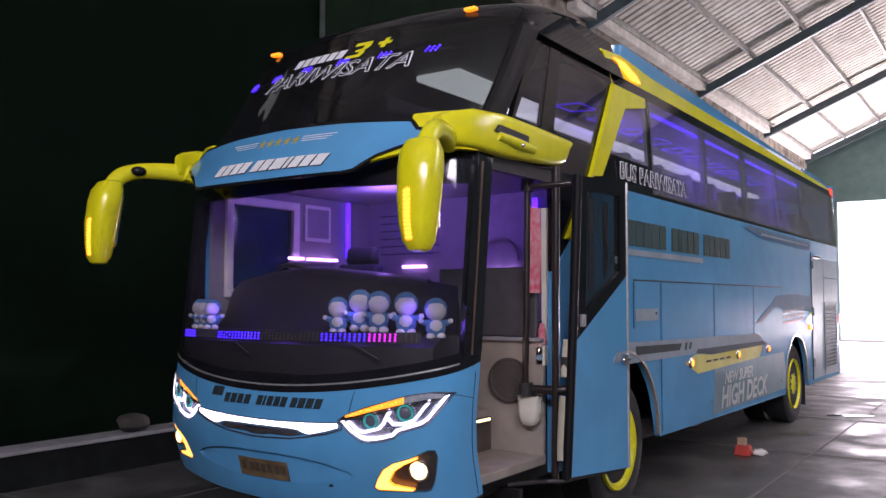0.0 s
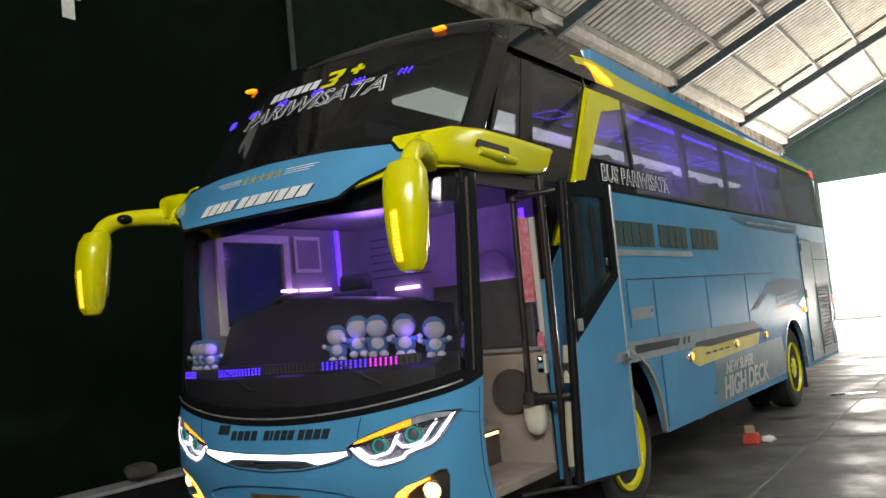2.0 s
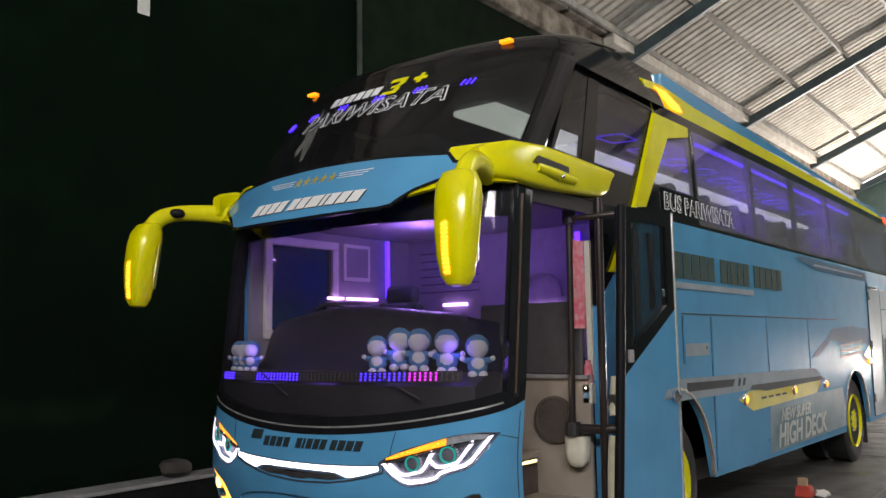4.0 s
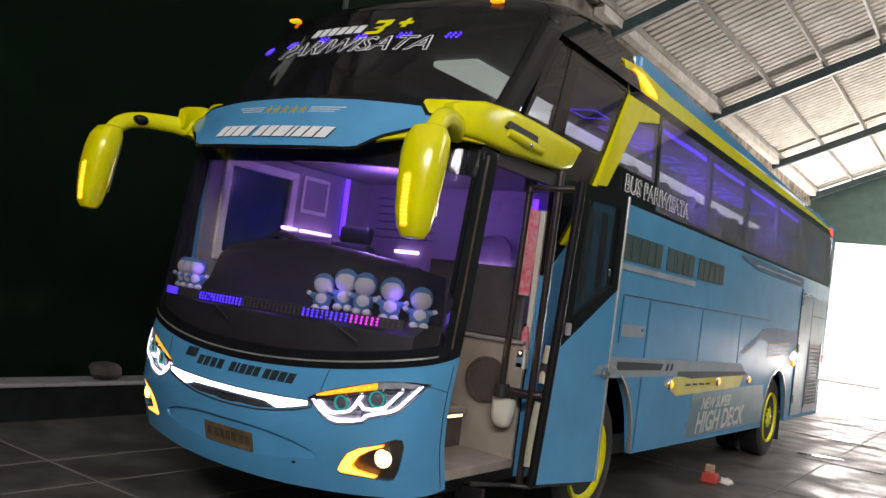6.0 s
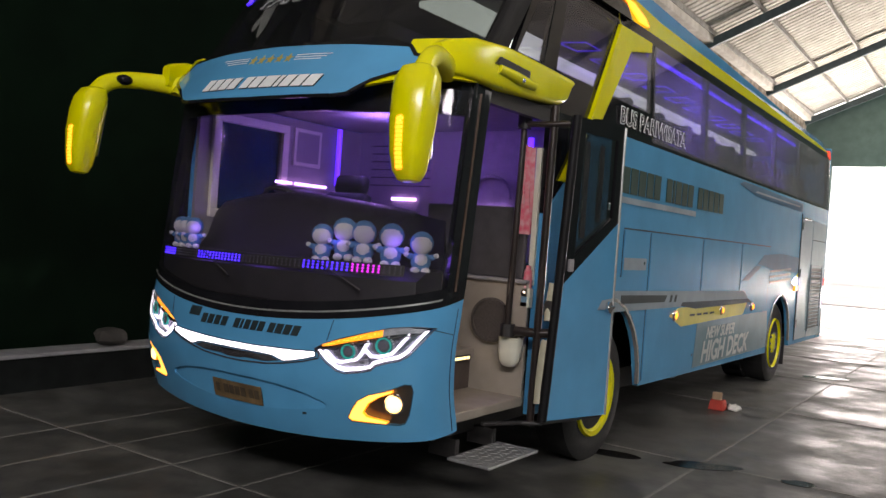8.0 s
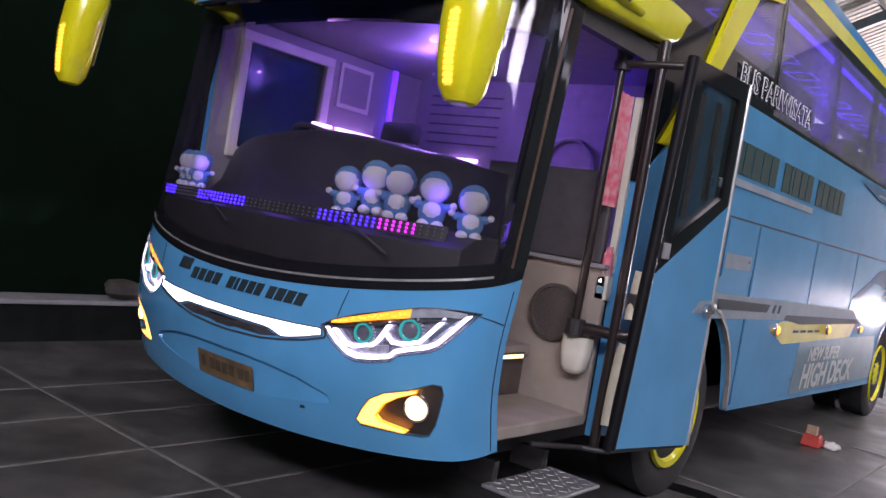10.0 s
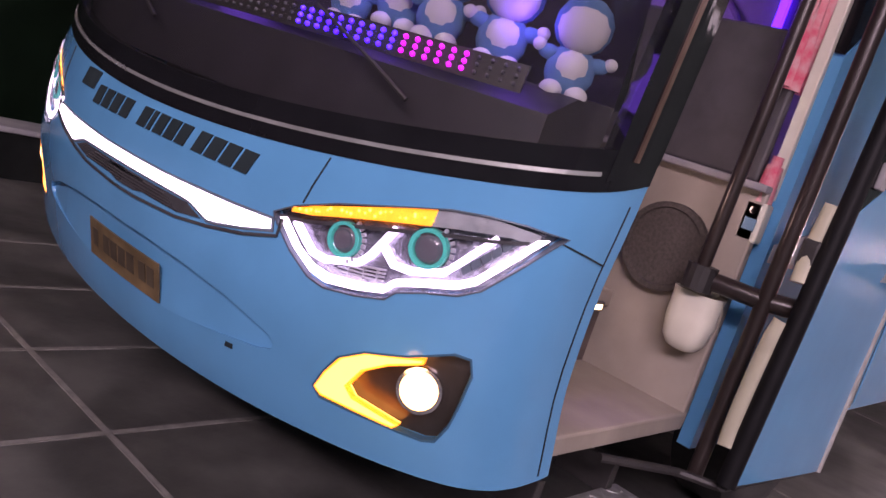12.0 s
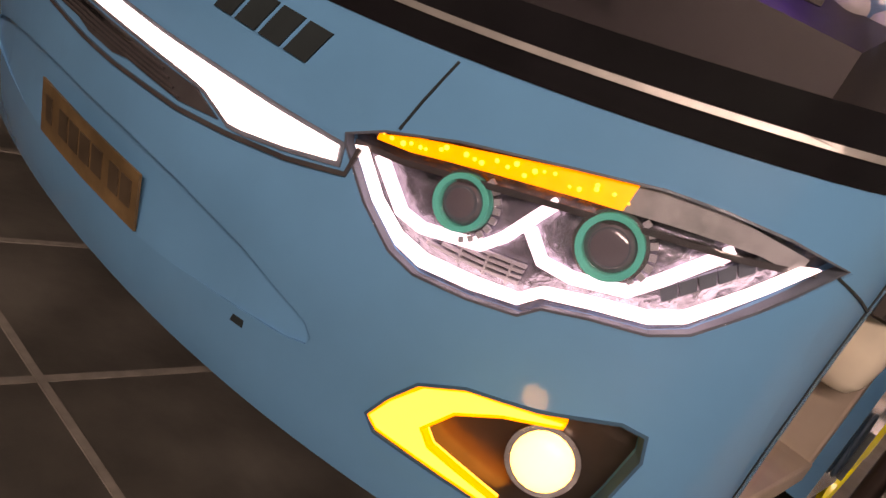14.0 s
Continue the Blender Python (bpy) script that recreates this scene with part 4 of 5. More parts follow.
for sx in (1, -1):
    bmw = plate_yz(band_out, 1.25, .04, HOLES, lean)
    if sx < 0:
        for v in bmw.verts:
            v.co.x *= -1
    wb = part("window_band", bmw, BLACKP if sx > 0 else BLACKM, bus, "gloss black window band")
    for k, h in enumerate(HOLES):
        if k > 2:
            # the panes are bonded over the frame and nearly meet
            (y0, z0), (y1, z1) = h[0], h[2]
            h = [(y0 - .045, z0 - .03), (y1 + .045, z0 - .03), (y1 + .045, z1 + .01), (y0 - .045, z1 + .01)]
        pb = plate_yz(h, 1.246 if k < 3 else 1.257, .005, (), lean)
        if sx < 0:
            for v in pb.verts:
                v.co.x *= -1
        part("pane", pb, GLASS_D if sx < 0 else GLASS_Q if k < 2 else GLASS_S, wb, "tinted window pane").visible_shadow = False
    cor = [(2.48, 3.66), (2.66, 3.42), (3.3, 3.47), (11.7, 3.44), (11.85, 3.47), (11.85, 3.52), (11.0, 3.565), (3.6, 3.655), (2.9, 3.70)]
    cb = plate_yz(cor, 1.255, .10, (), lambda z: -max(0, z - 2.55) * .055)
    bmesh.ops.bevel(cb, geom=[e for e in cb.edges if len(e.link_faces) == 2 and e.calc_face_angle() > 1.0], offset=.015, segments=2, affect="EDGES")
    if sx < 0:
        for v in cb.verts:
            v.co.x *= -1
    co_ = part("cornice", cb, YELLOW, bus, "yellow roof edge moulding")
    slp = [(1.70, 2.10), (1.84, 2.10), (2.14, 2.60), (2.30, 2.62), (2.83, 3.24), (3.28, 3.33), (3.30, 3.41), (2.62, 3.40), (2.12, 2.62)]
    sb = plate_yz(slp, 1.275, .05, (), lean)
    bmesh.ops.bevel(sb, geom=[e for e in sb.edges if len(e.link_faces) == 2 and e.calc_face_angle() > 1.0], offset=.008, segments=2, affect="EDGES")
    if sx < 0:
        for v in sb.verts:
            v.co.x *= -1
    part("slanted_pillar", sb, YELLOW, bus, "yellow slanted pillar")
    lamp = plate_yz([(2.72, 3.64), (3.05, 3.53), (3.26, 3.535), (3.18, 3.585), (2.92, 3.645)], 1.262, .03, (), lambda z: -max(0, z - 2.55) * .055)
    rl = plate_yz([(11.60, 3.47), (11.86, 3.42), (11.86, 3.54), (11.74, 3.56)], 1.262, .06, (), lambda z: -max(0, z - 2.55) * .055)
    if sx < 0:
        for b_ in (lamp, rl):
            for v in b_.verts:
                v.co.x *= -1
    part("side_indicator", lamp, AMBERHOT, co_, "lit amber corner lamp")
    part("tail_marker", rl, REDL, co_, "red tail marker lamp")
    # yellow mirror arm shoulder along the side
    rg = []
    for y, cx, cz, hx, hz in ((.30, 1.16, 2.655, .04, .07), (.36, 1.19, 2.66, .055, .095), (.5, 1.235, 2.675, .065, .115), (.8, 1.275, 2.675, .058, .13), (1.2, 1.28, 2.68, .048, .118), (1.55, 1.268, 2.685, .042, .105), (1.655, 1.263, 2.69, .038, .098), (1.685, 1.262, 2.69, .034, .088)):
        rg.append([Vector((sx * (cx + hx * math.copysign(abs(math.cos(t)) ** .45, math.cos(t))), y + .10 * math.sin(t) * (y > 1.5), cz + hz * math.copysign(abs(math.sin(t)) ** .6, math.sin(t)))) for t in [2 * math.pi * k / 24 for k in range(24)]])
    sh = loft(rg)
    part("mirror_shoulder", sh, YELLOW, bus, "yellow moulding behind the mirror arm", smooth=True)
    slot = plate_yz([(.66, 2.675), (1.05, 2.665), (1.05, 2.705), (.70, 2.72)], 1.337, .02)
    pod = tube([(1.318, .70, 2.655), (1.335, .9, 2.635), (1.325, 1.12, 2.63)], [.03, .036, .03], 10)
    dot = ball((1.365, .92, 2.625), .014, 10)
    for b_ in (slot, pod, dot):
        for v in b_.verts:
            v.co.x *= sx
    part("slot", slot, BLACKM, bus, "dark slot in the mirror moulding")
    part("camera_pod", pod, YELLOW, bus, "yellow moulded pod", smooth=True)
    part("pod_lens", dot, CHROME, bus, "small bright lens", smooth=True)
    # mirror arm and housing
    arm = tube([(1.16, .42, 2.60), (1.25, .24, 2.605), (1.335, .05, 2.59), (1.368, -.065, 2.53), (1.37, -.12, 2.40)], [.074, .062, .055, .060, .078], 16, soft=3, flat=.85)
    rings = []
    for z, cx, cy, a, b in ((2.505, 1.362, -.105, .05, .045), (2.49, 1.364, -.115, .085, .072), (2.43, 1.37, -.13, .112, .094), (2.35, 1.374, -.145, .118, .098), (2.2, 1.38, -.163, .112, .097), (2.06, 1.38, -.17, .096, .088), (1.97, 1.385, -.172, .080, .075), (1.925, 1.386, -.17, .056, .05), (1.915, 1.386, -.165, .03, .026)):
        rings.append([Vector((cx + math.copysign(abs(math.cos(t)) ** .75, math.cos(t)) * a, cy + math.copysign(abs(math.sin(t)) ** .75, math.sin(t)) * b, z)) for t in [2 * math.pi * k / 28 for k in range(28)]])
    hs = loft(rings)
    glassm = cube((1.30, -.074, 2.04), (1.445, -.068, 2.40), .002, 1)
    for v in glassm.verts:
        v.co.y += (v.co.z - 2.2) * .10
        v.co.x -= (v.co.z - 2.2) * .06
    ZF, YF, XF = [1.97, 2.06, 2.2, 2.35], [-.247, -.258, -.260, -.243], [1.379, 1.374, 1.372, 1.366]
    leds = []
    for k in range(12):
        z = 1.985 + .021 * k
        yf, xf = float(np.interp(z, ZF, YF)), float(np.interp(z, ZF, XF))
        leds.append(cube((xf - .020, yf - .007, z - .0085), (xf + .020, yf + .05, z + .0085), .003, 1))
    lens_bed = tube([(float(np.interp(z, ZF, XF)), float(np.interp(z, ZF, YF)) + .020, z) for z in np.linspace(1.972, 2.232, 8)], .025, 10)
    cam_pod = ball((1.287, .062, 2.585), (.05, .06, .036), 14)
    for b_ in (arm, hs, glassm, lens_bed, cam_pod, *leds):
        for v in b_.verts:
            v.co.x *= sx
    ma = part("mirror_arm", arm, YELLOW, bus, "yellow mirror arm", smooth=True)
    mh = part("mirror_housing", hs, YELLOW, bus, "yellow mirror housing with a lit amber repeater", smooth=True)
    part("mirror_glass", glassm, CHROME, mh, "mirror glass")
    part("repeater_bed", lens_bed, AMBER, mh, "amber lens")
    for b_ in leds:
        part("repeater_cell", b_, AMBERHOT, mh)
    if sx < 0:
        bc = part("mirror_camera", cam_pod, BLACKP, ma, "black camera pod", smooth=True)

# wheels
def wheel(y, x, sx, front):
    w = part("wheel", join(cyl((x - sx * .14, y, .52), (1, 0, 0), .52, .26, 40)), RUBBER, bus, "dark tyre on a yellow rim")
    bmesh_rings = []
    for r, o in ((.53, -.14), (.535, -.02), (.50, .005), (.40, .012), (.34, -.004)):
        bmesh_rings.append([Vector((x + sx * o, y + r * math.cos(t), .52 + r * math.sin(t))) for t in [2 * math.pi * k / 40 for k in range(40)]])
    part("tyre", loft(bmesh_rings, caps=False), RUBBER, w, "black tyre wall", smooth=True)
    prof = ((.345, .0), (.335, .022), (.30, .015), (.27, -.03), (.16, -.035), (.13, .03), (.06, .045), (.0005, .045)) if front else ((.345, .0), (.335, .02), (.30, -.02), (.25, -.05), (.16, -.05), (.13, .0), (.06, .01), (.0005, .01))
    rings = [[Vector((x + sx * o, y + r * math.cos(t), .52 + r * math.sin(t))) for t in [2 * math.pi * k / 40 for k in range(40)]] for r, o in prof]
    part("rim", loft(rings, caps=False), YELLOW, w, "yellow steel rim", smooth=True)
    for k in range(10):
        t = 2 * math.pi * k / 10
        part("wheel_nut", cyl((x - sx * .02, y + .145 * math.cos(t), .52 + .145 * math.sin(t)), (1, 0, 0), .016, .05, 6), CHROME, w)
    for k in range(8):
        t = 2 * math.pi * (k + .5) / 8
        part("rim_hole", cyl((x - sx * (.026 if front else .046), y + .225 * math.cos(t), .52 + .225 * math.sin(t)), (1, 0, 0), .035, .012, 14), BLACKM, w)


wheel(FWY, 1.19, 1, True)
wheel(FWY, -1.19, -1, True)
wheel(RWY, 1.20, 1, False)
wheel(RWY, -1.20, -1, False)
part("inner_wheel", cyl((.75, RWY, .52), (1, 0, 0), .52, .26, 36), RUBBER, bus, "inner rear tyre")
part("spare_wheel", cyl((.2, 7.2, .55), (1, 0, 0), .50, .28, 36), RUBBER, bus, "dark tyre under the bus")
part("mud_flap", cube((.85, 9.42, .16), (1.2, 9.44, .55)), BLACKM, bus, "dark mud flap")

# luggage flaps, seams, stripes and lamps on the visible side
SX = 1.25
for y0, y1, z0, z1 in ((3.56, 5.02, .54, 1.82), (5.06, 6.51, .52, 1.82), (6.55, 7.90, .52, 1.82), (2.95, 3.52, 1.44, 1.82), (9.80, 10.62, .50, 2.30)):
    # the rear flap's grey imitates the bright yard mirrored in blue paint
    rear = y0 > 9
    lf = part("luggage_flap", plate_yz([(y0, z0), (y1, z0), (y1, z1), (y0, z1)], SX + .006, .012), SILVERG if rear else BLUE, bus, "grey rear service door" if rear else "blue luggage flap")
    for a, b in (((y0 - .018, z0), (y0 - .018, z1)), ((y0 - .018, z1 + .016), (y1 + .018, z1 + .016)), ((y1 + .018, z0), (y1 + .018, z1))):
        part("gap", plate_yz(band([a, b], .012), SX + .0025, .003), DARKDEC, lf)
    part("flap_lock", cyl((SX + .01, y1 - .12, z0 + .12), (1, 0, 0), .014, .012, 10), CHROME, lf)


def decal(poly, mat, off=.009, name="stripe", label=""):
    part(name, plate_yz(poly, SX + off, .003), mat, sp, label)


decal([(1.54, 1.19), (1.54, 1.25), (2.0, 1.345), (6.75, 1.275), (7.0, 1.15), (2.3, 1.165)], SILVER, label="silver white side stripe")
decal([(2.95, 1.225), (2.95, 1.295), (4.05, 1.275), (3.98, 1.215)], DARKDEC, .012)
for y in (4.12, 4.25):
    decal([(y, 1.21), (y + .03, 1.275), (y + .08, 1.275), (y + .05, 1.21)], DARKDEC, .012)
decal([(4.45, 1.165), (4.50, 1.20), (6.95, 1.18), (7.1, 1.135), (4.9, 1.125)], DARKDEC, .013)
decal([(4.15, 1.08), (4.4, 1.15), (6.9, 1.135), (6.75, 1.0), (4.5, .965)], YELLOWD, .011, label="yellow side stripe")
for k in range(4):
    decal([(4.75 + .22 * k, 1.055), (4.75 + .22 * k, 1.075), (4.90 + .22 * k, 1.075), (4.90 + .22 * k, 1.055)], DARKDEC, .014)
decal([(4.95, .525), (5.02, .985), (7.95, 1.0), (8.03, .74), (7.98, .525)], SILVERG, .0095, label="greenish silver skirt panel")
decal([(7.3, 1.60), (7.6, 1.72), (8.6, 1.76), (9.72, 1.72), (9.72, 1.50), (8.2, 1.54)], FLASH, .0085, label="dark blue flash")
decal([(6.2, 2.50), (6.4, 2.54), (9.72, 2.52), (9.72, 2.40), (7.0, 2.42)], FLASH, .010)
decal([(6.9, 2.455), (9.5, 2.455), (9.5, 2.475), (7.0, 2.48)], SILVER, .013)
decal([(9.25, 1.36), (9.70, 1.28), (9.70, 1.50)], YELLOW, .013)
decal([(6.6, 1.40), (6.9, 1.40), (7.5, 1.58), (7.2, 1.58)], FLASH, .0095)
for k in range(3):
    decal([(7.95, 1.36 + .07 * k), (9.2, 1.40 + .07 * k), (9.2, 1.43 + .07 * k), (7.95, 1.385 + .07 * k)], SILVER, .0145)
for k, y in enumerate((4.31, 5.86, 7.15)):
    ml = part("side_marker", ball((SX + .008, y - .03, 1.082), (.03, .05, .055), 14), CHROME, bus, "round amber side marker in a chrome rim", smooth=True)
    part("lens", ball((SX + .022, y - .03, 1.082), (.025, .034, .038), 12), AMBERHOT, ml, "lit amber lens", smooth=True)
part("side_marker", cube((SX, 9.50, 1.24), (SX + .03, 9.68, 1.31), .01), AMBER, bus, "lit amber side marker")
part("tail_marker", cube((SX - .02, 11.84, 1.28), (SX + .02, 11.92, 1.42), .01), REDL, bus, "red tail lamp edge")
# company name on the side as plain bars, and the words that can be read
y = 2.80
for k, w in enumerate((.18, .18, .18, .18, .18, 0, .17, .08, .18, .17, .18, 0, .17, .18, .19, .18, .18)):
    if w:
        decal([(y, 2.115), (y + w - .025, 2.115), (y + w - .025, 2.325), (y, 2.325)], GREENDEC, .010, "side_name_bar")
    y += w or .13
decal([(2.82, 2.035), (4.7, 2.035), (4.7, 2.085), (2.82, 2.085)], SILVER, .010, "side_subtitle_bar")
decal([(2.96, 1.50), (3.46, 1.50), (3.46, 1.60), (2.96, 1.60)], SILVER, .010, "small_notice_bar")
for bold_, off_, mat_, nm in ((.006, 0.0, WHITEP, "route_lettering"), (-.004, .003, BLACKP, "lettering_core")):
    part(nm, letters("BUS PARIWISATA", .20, lambda a, b, c: Vector((1.259 + off_ + c, 3.45 + a * 1.02, 2.645 + b * .95)), shear=.0, bold=bold_), mat_, bus, "white outlined words on the window band")
    part(nm, letters("PARIWISATA", .265, lambda a, b, c: nose(a * .89 - .02, 3.185 + b * .62, .006 + off_ + c, UPPER), shear=.35, bold=bold_), mat_, bus, "white outlined word on the upper windscreen")
part("side_lettering", letters("NEW SUPER", .20, lambda a, b, c: Vector((SX + .016 + c, 5.86 + a * 1.0, .80 + b * .85)), shear=.35, bold=.004), LETTERG, bus, "pale grey lettering on the skirt")
part("side_lettering", letters("HIGH DECK", .33, lambda a, b, c: Vector((SX + .016 + c, 6.10 + a * 1.04, .56 + b * .92)), shear=.25, bold=.008), LETTERG, bus, "pale grey lettering on the skirt")
# model badge above it, as plain bars
for k, a in enumerate((-.42, -.335, -.25, -.165, -.08, .005)):
    part("badge_bar", nose_patch([(a - .03, 3.345), (a + .035, 3.345), (a + .062, 3.41), (a - .003, 3.41)], .003, .006, UPPER), WHITEP, bus)
part("badge_mark", nose_patch([(.075, 3.325), (.205, 3.325), (.235, 3.36), (.225, 3.378), (.262, 3.40), (.272, 3.445), (.135, 3.445), (.125, 3.42), (.215, 3.42), (.205, 3.395), (.15, 3.385), (.145, 3.372), (.19, 3.372), (.175, 3.35), (.085, 3.35)], .003, .006, UPPER), YELLOW, bus, "yellow badge shape")
part("badge_mark", nose_patch([(a - .02, b + .05) for a, b in ((.37, 3.325), (.41, 3.325), (.415, 3.35), (.45, 3.35), (.455, 3.375), (.42, 3.375), (.43, 3.40), (.395, 3.40), (.388, 3.375), (.35, 3.375), (.345, 3.35), (.378, 3.35))], .003, .006, UPPER), YELLOW, bus, "yellow badge shape")
# engine grille
eg = part("engine_grille", cube((SX, 10.70, .62), (SX + .006, 11.55, 1.58)), BLACKM, bus, "slatted engine grille")
for k in range(16):
    z = .66 + .057 * k
    sl = cube((-.016, 10.73, -.004), (.012, 11.52, .004))
    bmesh.ops.transform(sl, matrix=Matrix.Translation((SX + .014, 0, z)) @ Matrix.Rotation(radians(-35), 4, "Y"), verts=sl.verts[:])
    part("slat", sl, SILVER, eg)
# grey sheet painting the yard's reflection onto the blue rear quarter
decal([(10.66, .50), (11.80, .48), (11.80, 2.30), (10.66, 2.32)], SILVERG, .004, "rear_quarter_decal", "grey rear quarter panel")
for z in (1.62, 2.02):
    decal(band([(10.70, z), (11.78, z)], .014), DARKDEC, .006, "panel_gap")
for a, b in (((10.66, .60), (11.60, .60)), ((10.66, 1.61), (11.60, 1.61)), ((10.66, .60), (10.66, 1.61)), ((11.60, .60), (11.60, 1.61))):
    part("grille_frame", plate_yz(band([a, b], .03), SX + .016, .014), SILVER, eg)
for z in (.75, 1.5, 2.2):
    part("door_hinge", cyl((SX + .012, 9.79, z), (0, 0, 1), .018, .12, 10), CHROME, bus, "bright hinge")
part("rear_door_trim", plate_yz(band([(9.76, .5), (9.76, 2.38)], .02), SX + .008, .01), DARKDEC, bus)
part("door_handle", cube((SX + .005, 9.86, 2.30), (SX + .03, 10.35, 2.335), .008), CHROME, bus, "bright handle bar")
part("rear_edge_trim", plate_yz(band([(11.83, .6), (11.83, 3.4)], .02), SX + .01, .015, (), lean), TRIMLINE, bus, "bright rear corner edge")

# ---- entrance, door leaf and cab of the bus ----
LX = 1.495
leaf = part("door_leaf", plate_yz([(1.285, .56), (2.20, .475), (2.205, 1.845), (1.385, 1.415)], LX, .05), BLUE, bus, "open blue entrance door leaf with a slanted window")
part("door_frame", plate_yz([(1.385, 1.418), (2.205, 1.848), (2.205, 2.53), (1.475, 2.495)], LX, .05, holes=([(1.52, 1.60), (2.10, 1.88), (2.11, 2.42), (1.56, 2.41)],)), BLACKP, leaf, "gloss black upper door frame")
part("door_pane", plate_yz([(1.51, 1.59), (2.11, 1.87), (2.12, 2.43), (1.55, 2.42)], LX - .012, .006), GLASS_U, leaf, "dark tinted door pane").visible_shadow = False
for y in (1.62, 1.86):
    part("pane_bar", cube((LX - .03, y, 1.72 if y < 1.7 else 1.84), (LX - .018, y + .07, 2.36)), CABDARK, leaf, "dark bar behind the pane")
part("edge_seal", tube([(LX - .02, 1.27, .555), (LX - .02, 1.365, 1.43), (LX - .02, 1.46, 2.50)], .030, 12), BLACKS, leaf, "thick black rubber edge", True)
part("edge_trim", tube([(LX, 2.212, .475), (LX, 2.215, 1.5), (LX, 2.218, 2.53)], .012, 8), TRIMLINE, leaf, "bright edge trim")
part("bottom_seal", tube([(LX - .025, 1.27, .545), (LX - .025, 2.20, .468)], .014, 8), BLACKM, leaf, "black bottom seal")
part("door_stripe", plate_yz([(1.95, 1.235), (2.02, 1.30), (2.20, 1.31), (2.20, 1.235)], LX + .003, .003), SILVER, leaf, "silver stripe end")
hd = part("door_handle", cyl((LX + .012, 2.12, 1.25), (1, 0, 0), .042, .03, 20), CHROME, leaf, "round chrome door handle")
part("lever", cube((LX + .02, 2.05, 1.237), (LX + .042, 2.17, 1.261), .006), CHROME, hd)
part("latch", cube((LX, 1.43, 1.50), (LX + .02, 1.49, 1.58), .006), CABGREY, leaf, "small grey latch")
part("pane_catch", cube((LX, 1.98, 1.93), (LX + .018, 2.01, 1.98), .005), CHROME, leaf)
for pts in ([(LX - .062, 1.265, .66), (LX - .072, 1.283, .75), (LX - .072, 1.305, .98), (LX - .062, 1.315, 1.06)], [(LX - .062, 1.325, 1.18), (LX - .070, 1.342, 1.26), (LX - .062, 1.36, 1.42)]):
    part("inner_grip", tube(pts, .024, 12, flat=.45, up=(1, 0, 0), soft=2), GRIP, leaf, "cream edge guard", True)
part("door_header", plate_yz([(.60, 2.47), (1.55, 2.47), (1.55, 2.60), (.60, 2.60)], 1.244, .05), BLACKM, bus, "black door header")
part("door_pole", tube([(1.36, 1.33, .50), (1.36, 1.35, 1.5), (1.36, 1.37, 2.55)], .025, 12), POLE, bus, "black door pivot pole", True)
part("grab_pole", tube([(1.16, 1.30, 1.06), (1.16, 1.32, 1.6), (1.16, 1.34, 2.46)], .022, 12), POLE, bus, "black grab pole", True)
for z, r in ((2.43, .020), (1.09, .030)):
    part("door_arm", tube([(1.13, 1.32, z), (1.36, 1.35, z), (1.455, 1.40, z + .01)], r, 12), POLE, bus, "black door arm", True)
part("arm_joint", cyl((1.16, 1.34, 2.45), (0, 0, 1), .045, .10, 14), BLACKM, bus, "black pole joint")
part("arm_joint", cyl((1.16, 1.31, 1.09), (0, 0, 1), .048, .08, 14), BLACKM, bus, "black pole joint")
part("arm_joint", cube((1.40, 1.33, 1.22), (1.455, 1.40, 1.31), .01), BLACKM, bus, "black hinge block")
part("bottom_arm", tube([(1.20, 1.0, .53), (1.34, 1.25, .525), (1.46, 1.31, .53)], .014, 8), BLACKM, bus, "thin black lower arm")
part("side_label", tube([(1.258, 1.645 + .04 * math.cos(t), .70 + .10 * math.sin(t)) for t in [2 * math.pi * k / 20 for k in range(21)]], .006, 6), GREYD, bus, "oval grey recess edge")

part("entrance_step", cube((.40, .58, .585), (1.225, 1.46, .645), .008), STEPGREY, bus, "speckled lower entrance step")
part("entrance_step", cube((-.2, .58, .86), (.84, 1.44, .92), .008), STEPGREY, bus, "upper entrance step")
part("step_riser", cube((.78, .58, .62), (.81, 1.46, .87)), material("brown_riser", (.10, .075, .065), .6, 0, 8, .3), bus, "brown step riser")
sl_ = part("step_light", cube((.838, .98, .846), (.852, 1.38, .882), .003, 1), CABDARK, bus, "warm light strip on the step edge")
for k in range(9):
    part("diode", cube((.852, .99 + .042 * k, .855), (.858, 1.022 + .042 * k, .873)), STRIPY, sl_)
rw = part("entrance_panel", cube((.30, 1.44, .60), (1.22, 1.48, 1.41), .008), STEPGREY, bus, "beige entrance panel with a loudspeaker")
part("panel_ledge", cube((.30, 1.40, 1.395), (1.22, 1.50, 1.42), .006), CABGREY, rw, "pale ledge")
spk = part("speaker", cyl((.965, 1.425, 1.13), (0, -1, 0), .145, .03, 36), SPEAKER, rw, "dark round loudspeaker grille")
part("speaker_ring", loft([[Vector((.965 + r * math.cos(t), 1.41 + o, 1.13 + r * math.sin(t))) for t in [2 * math.pi * k / 36 for k in range(36)]] for r, o in ((.150, .02), (.150, -.008), (.132, -.008), (.126, .004))], caps=False), SPEAKER, rw, "speaker rim", smooth=True)
part("dark_panel", cube((.35, 1.46, 1.42), (1.16, 1.50, 1.90), .01), CABDARK, bus, "dark panel over the entrance ledge")
part("stairwell_lining", cube((.28, .62, .92), (.31, 1.46, 1.5)), STEPGREY, bus, "beige stairwell lining")
binr = []
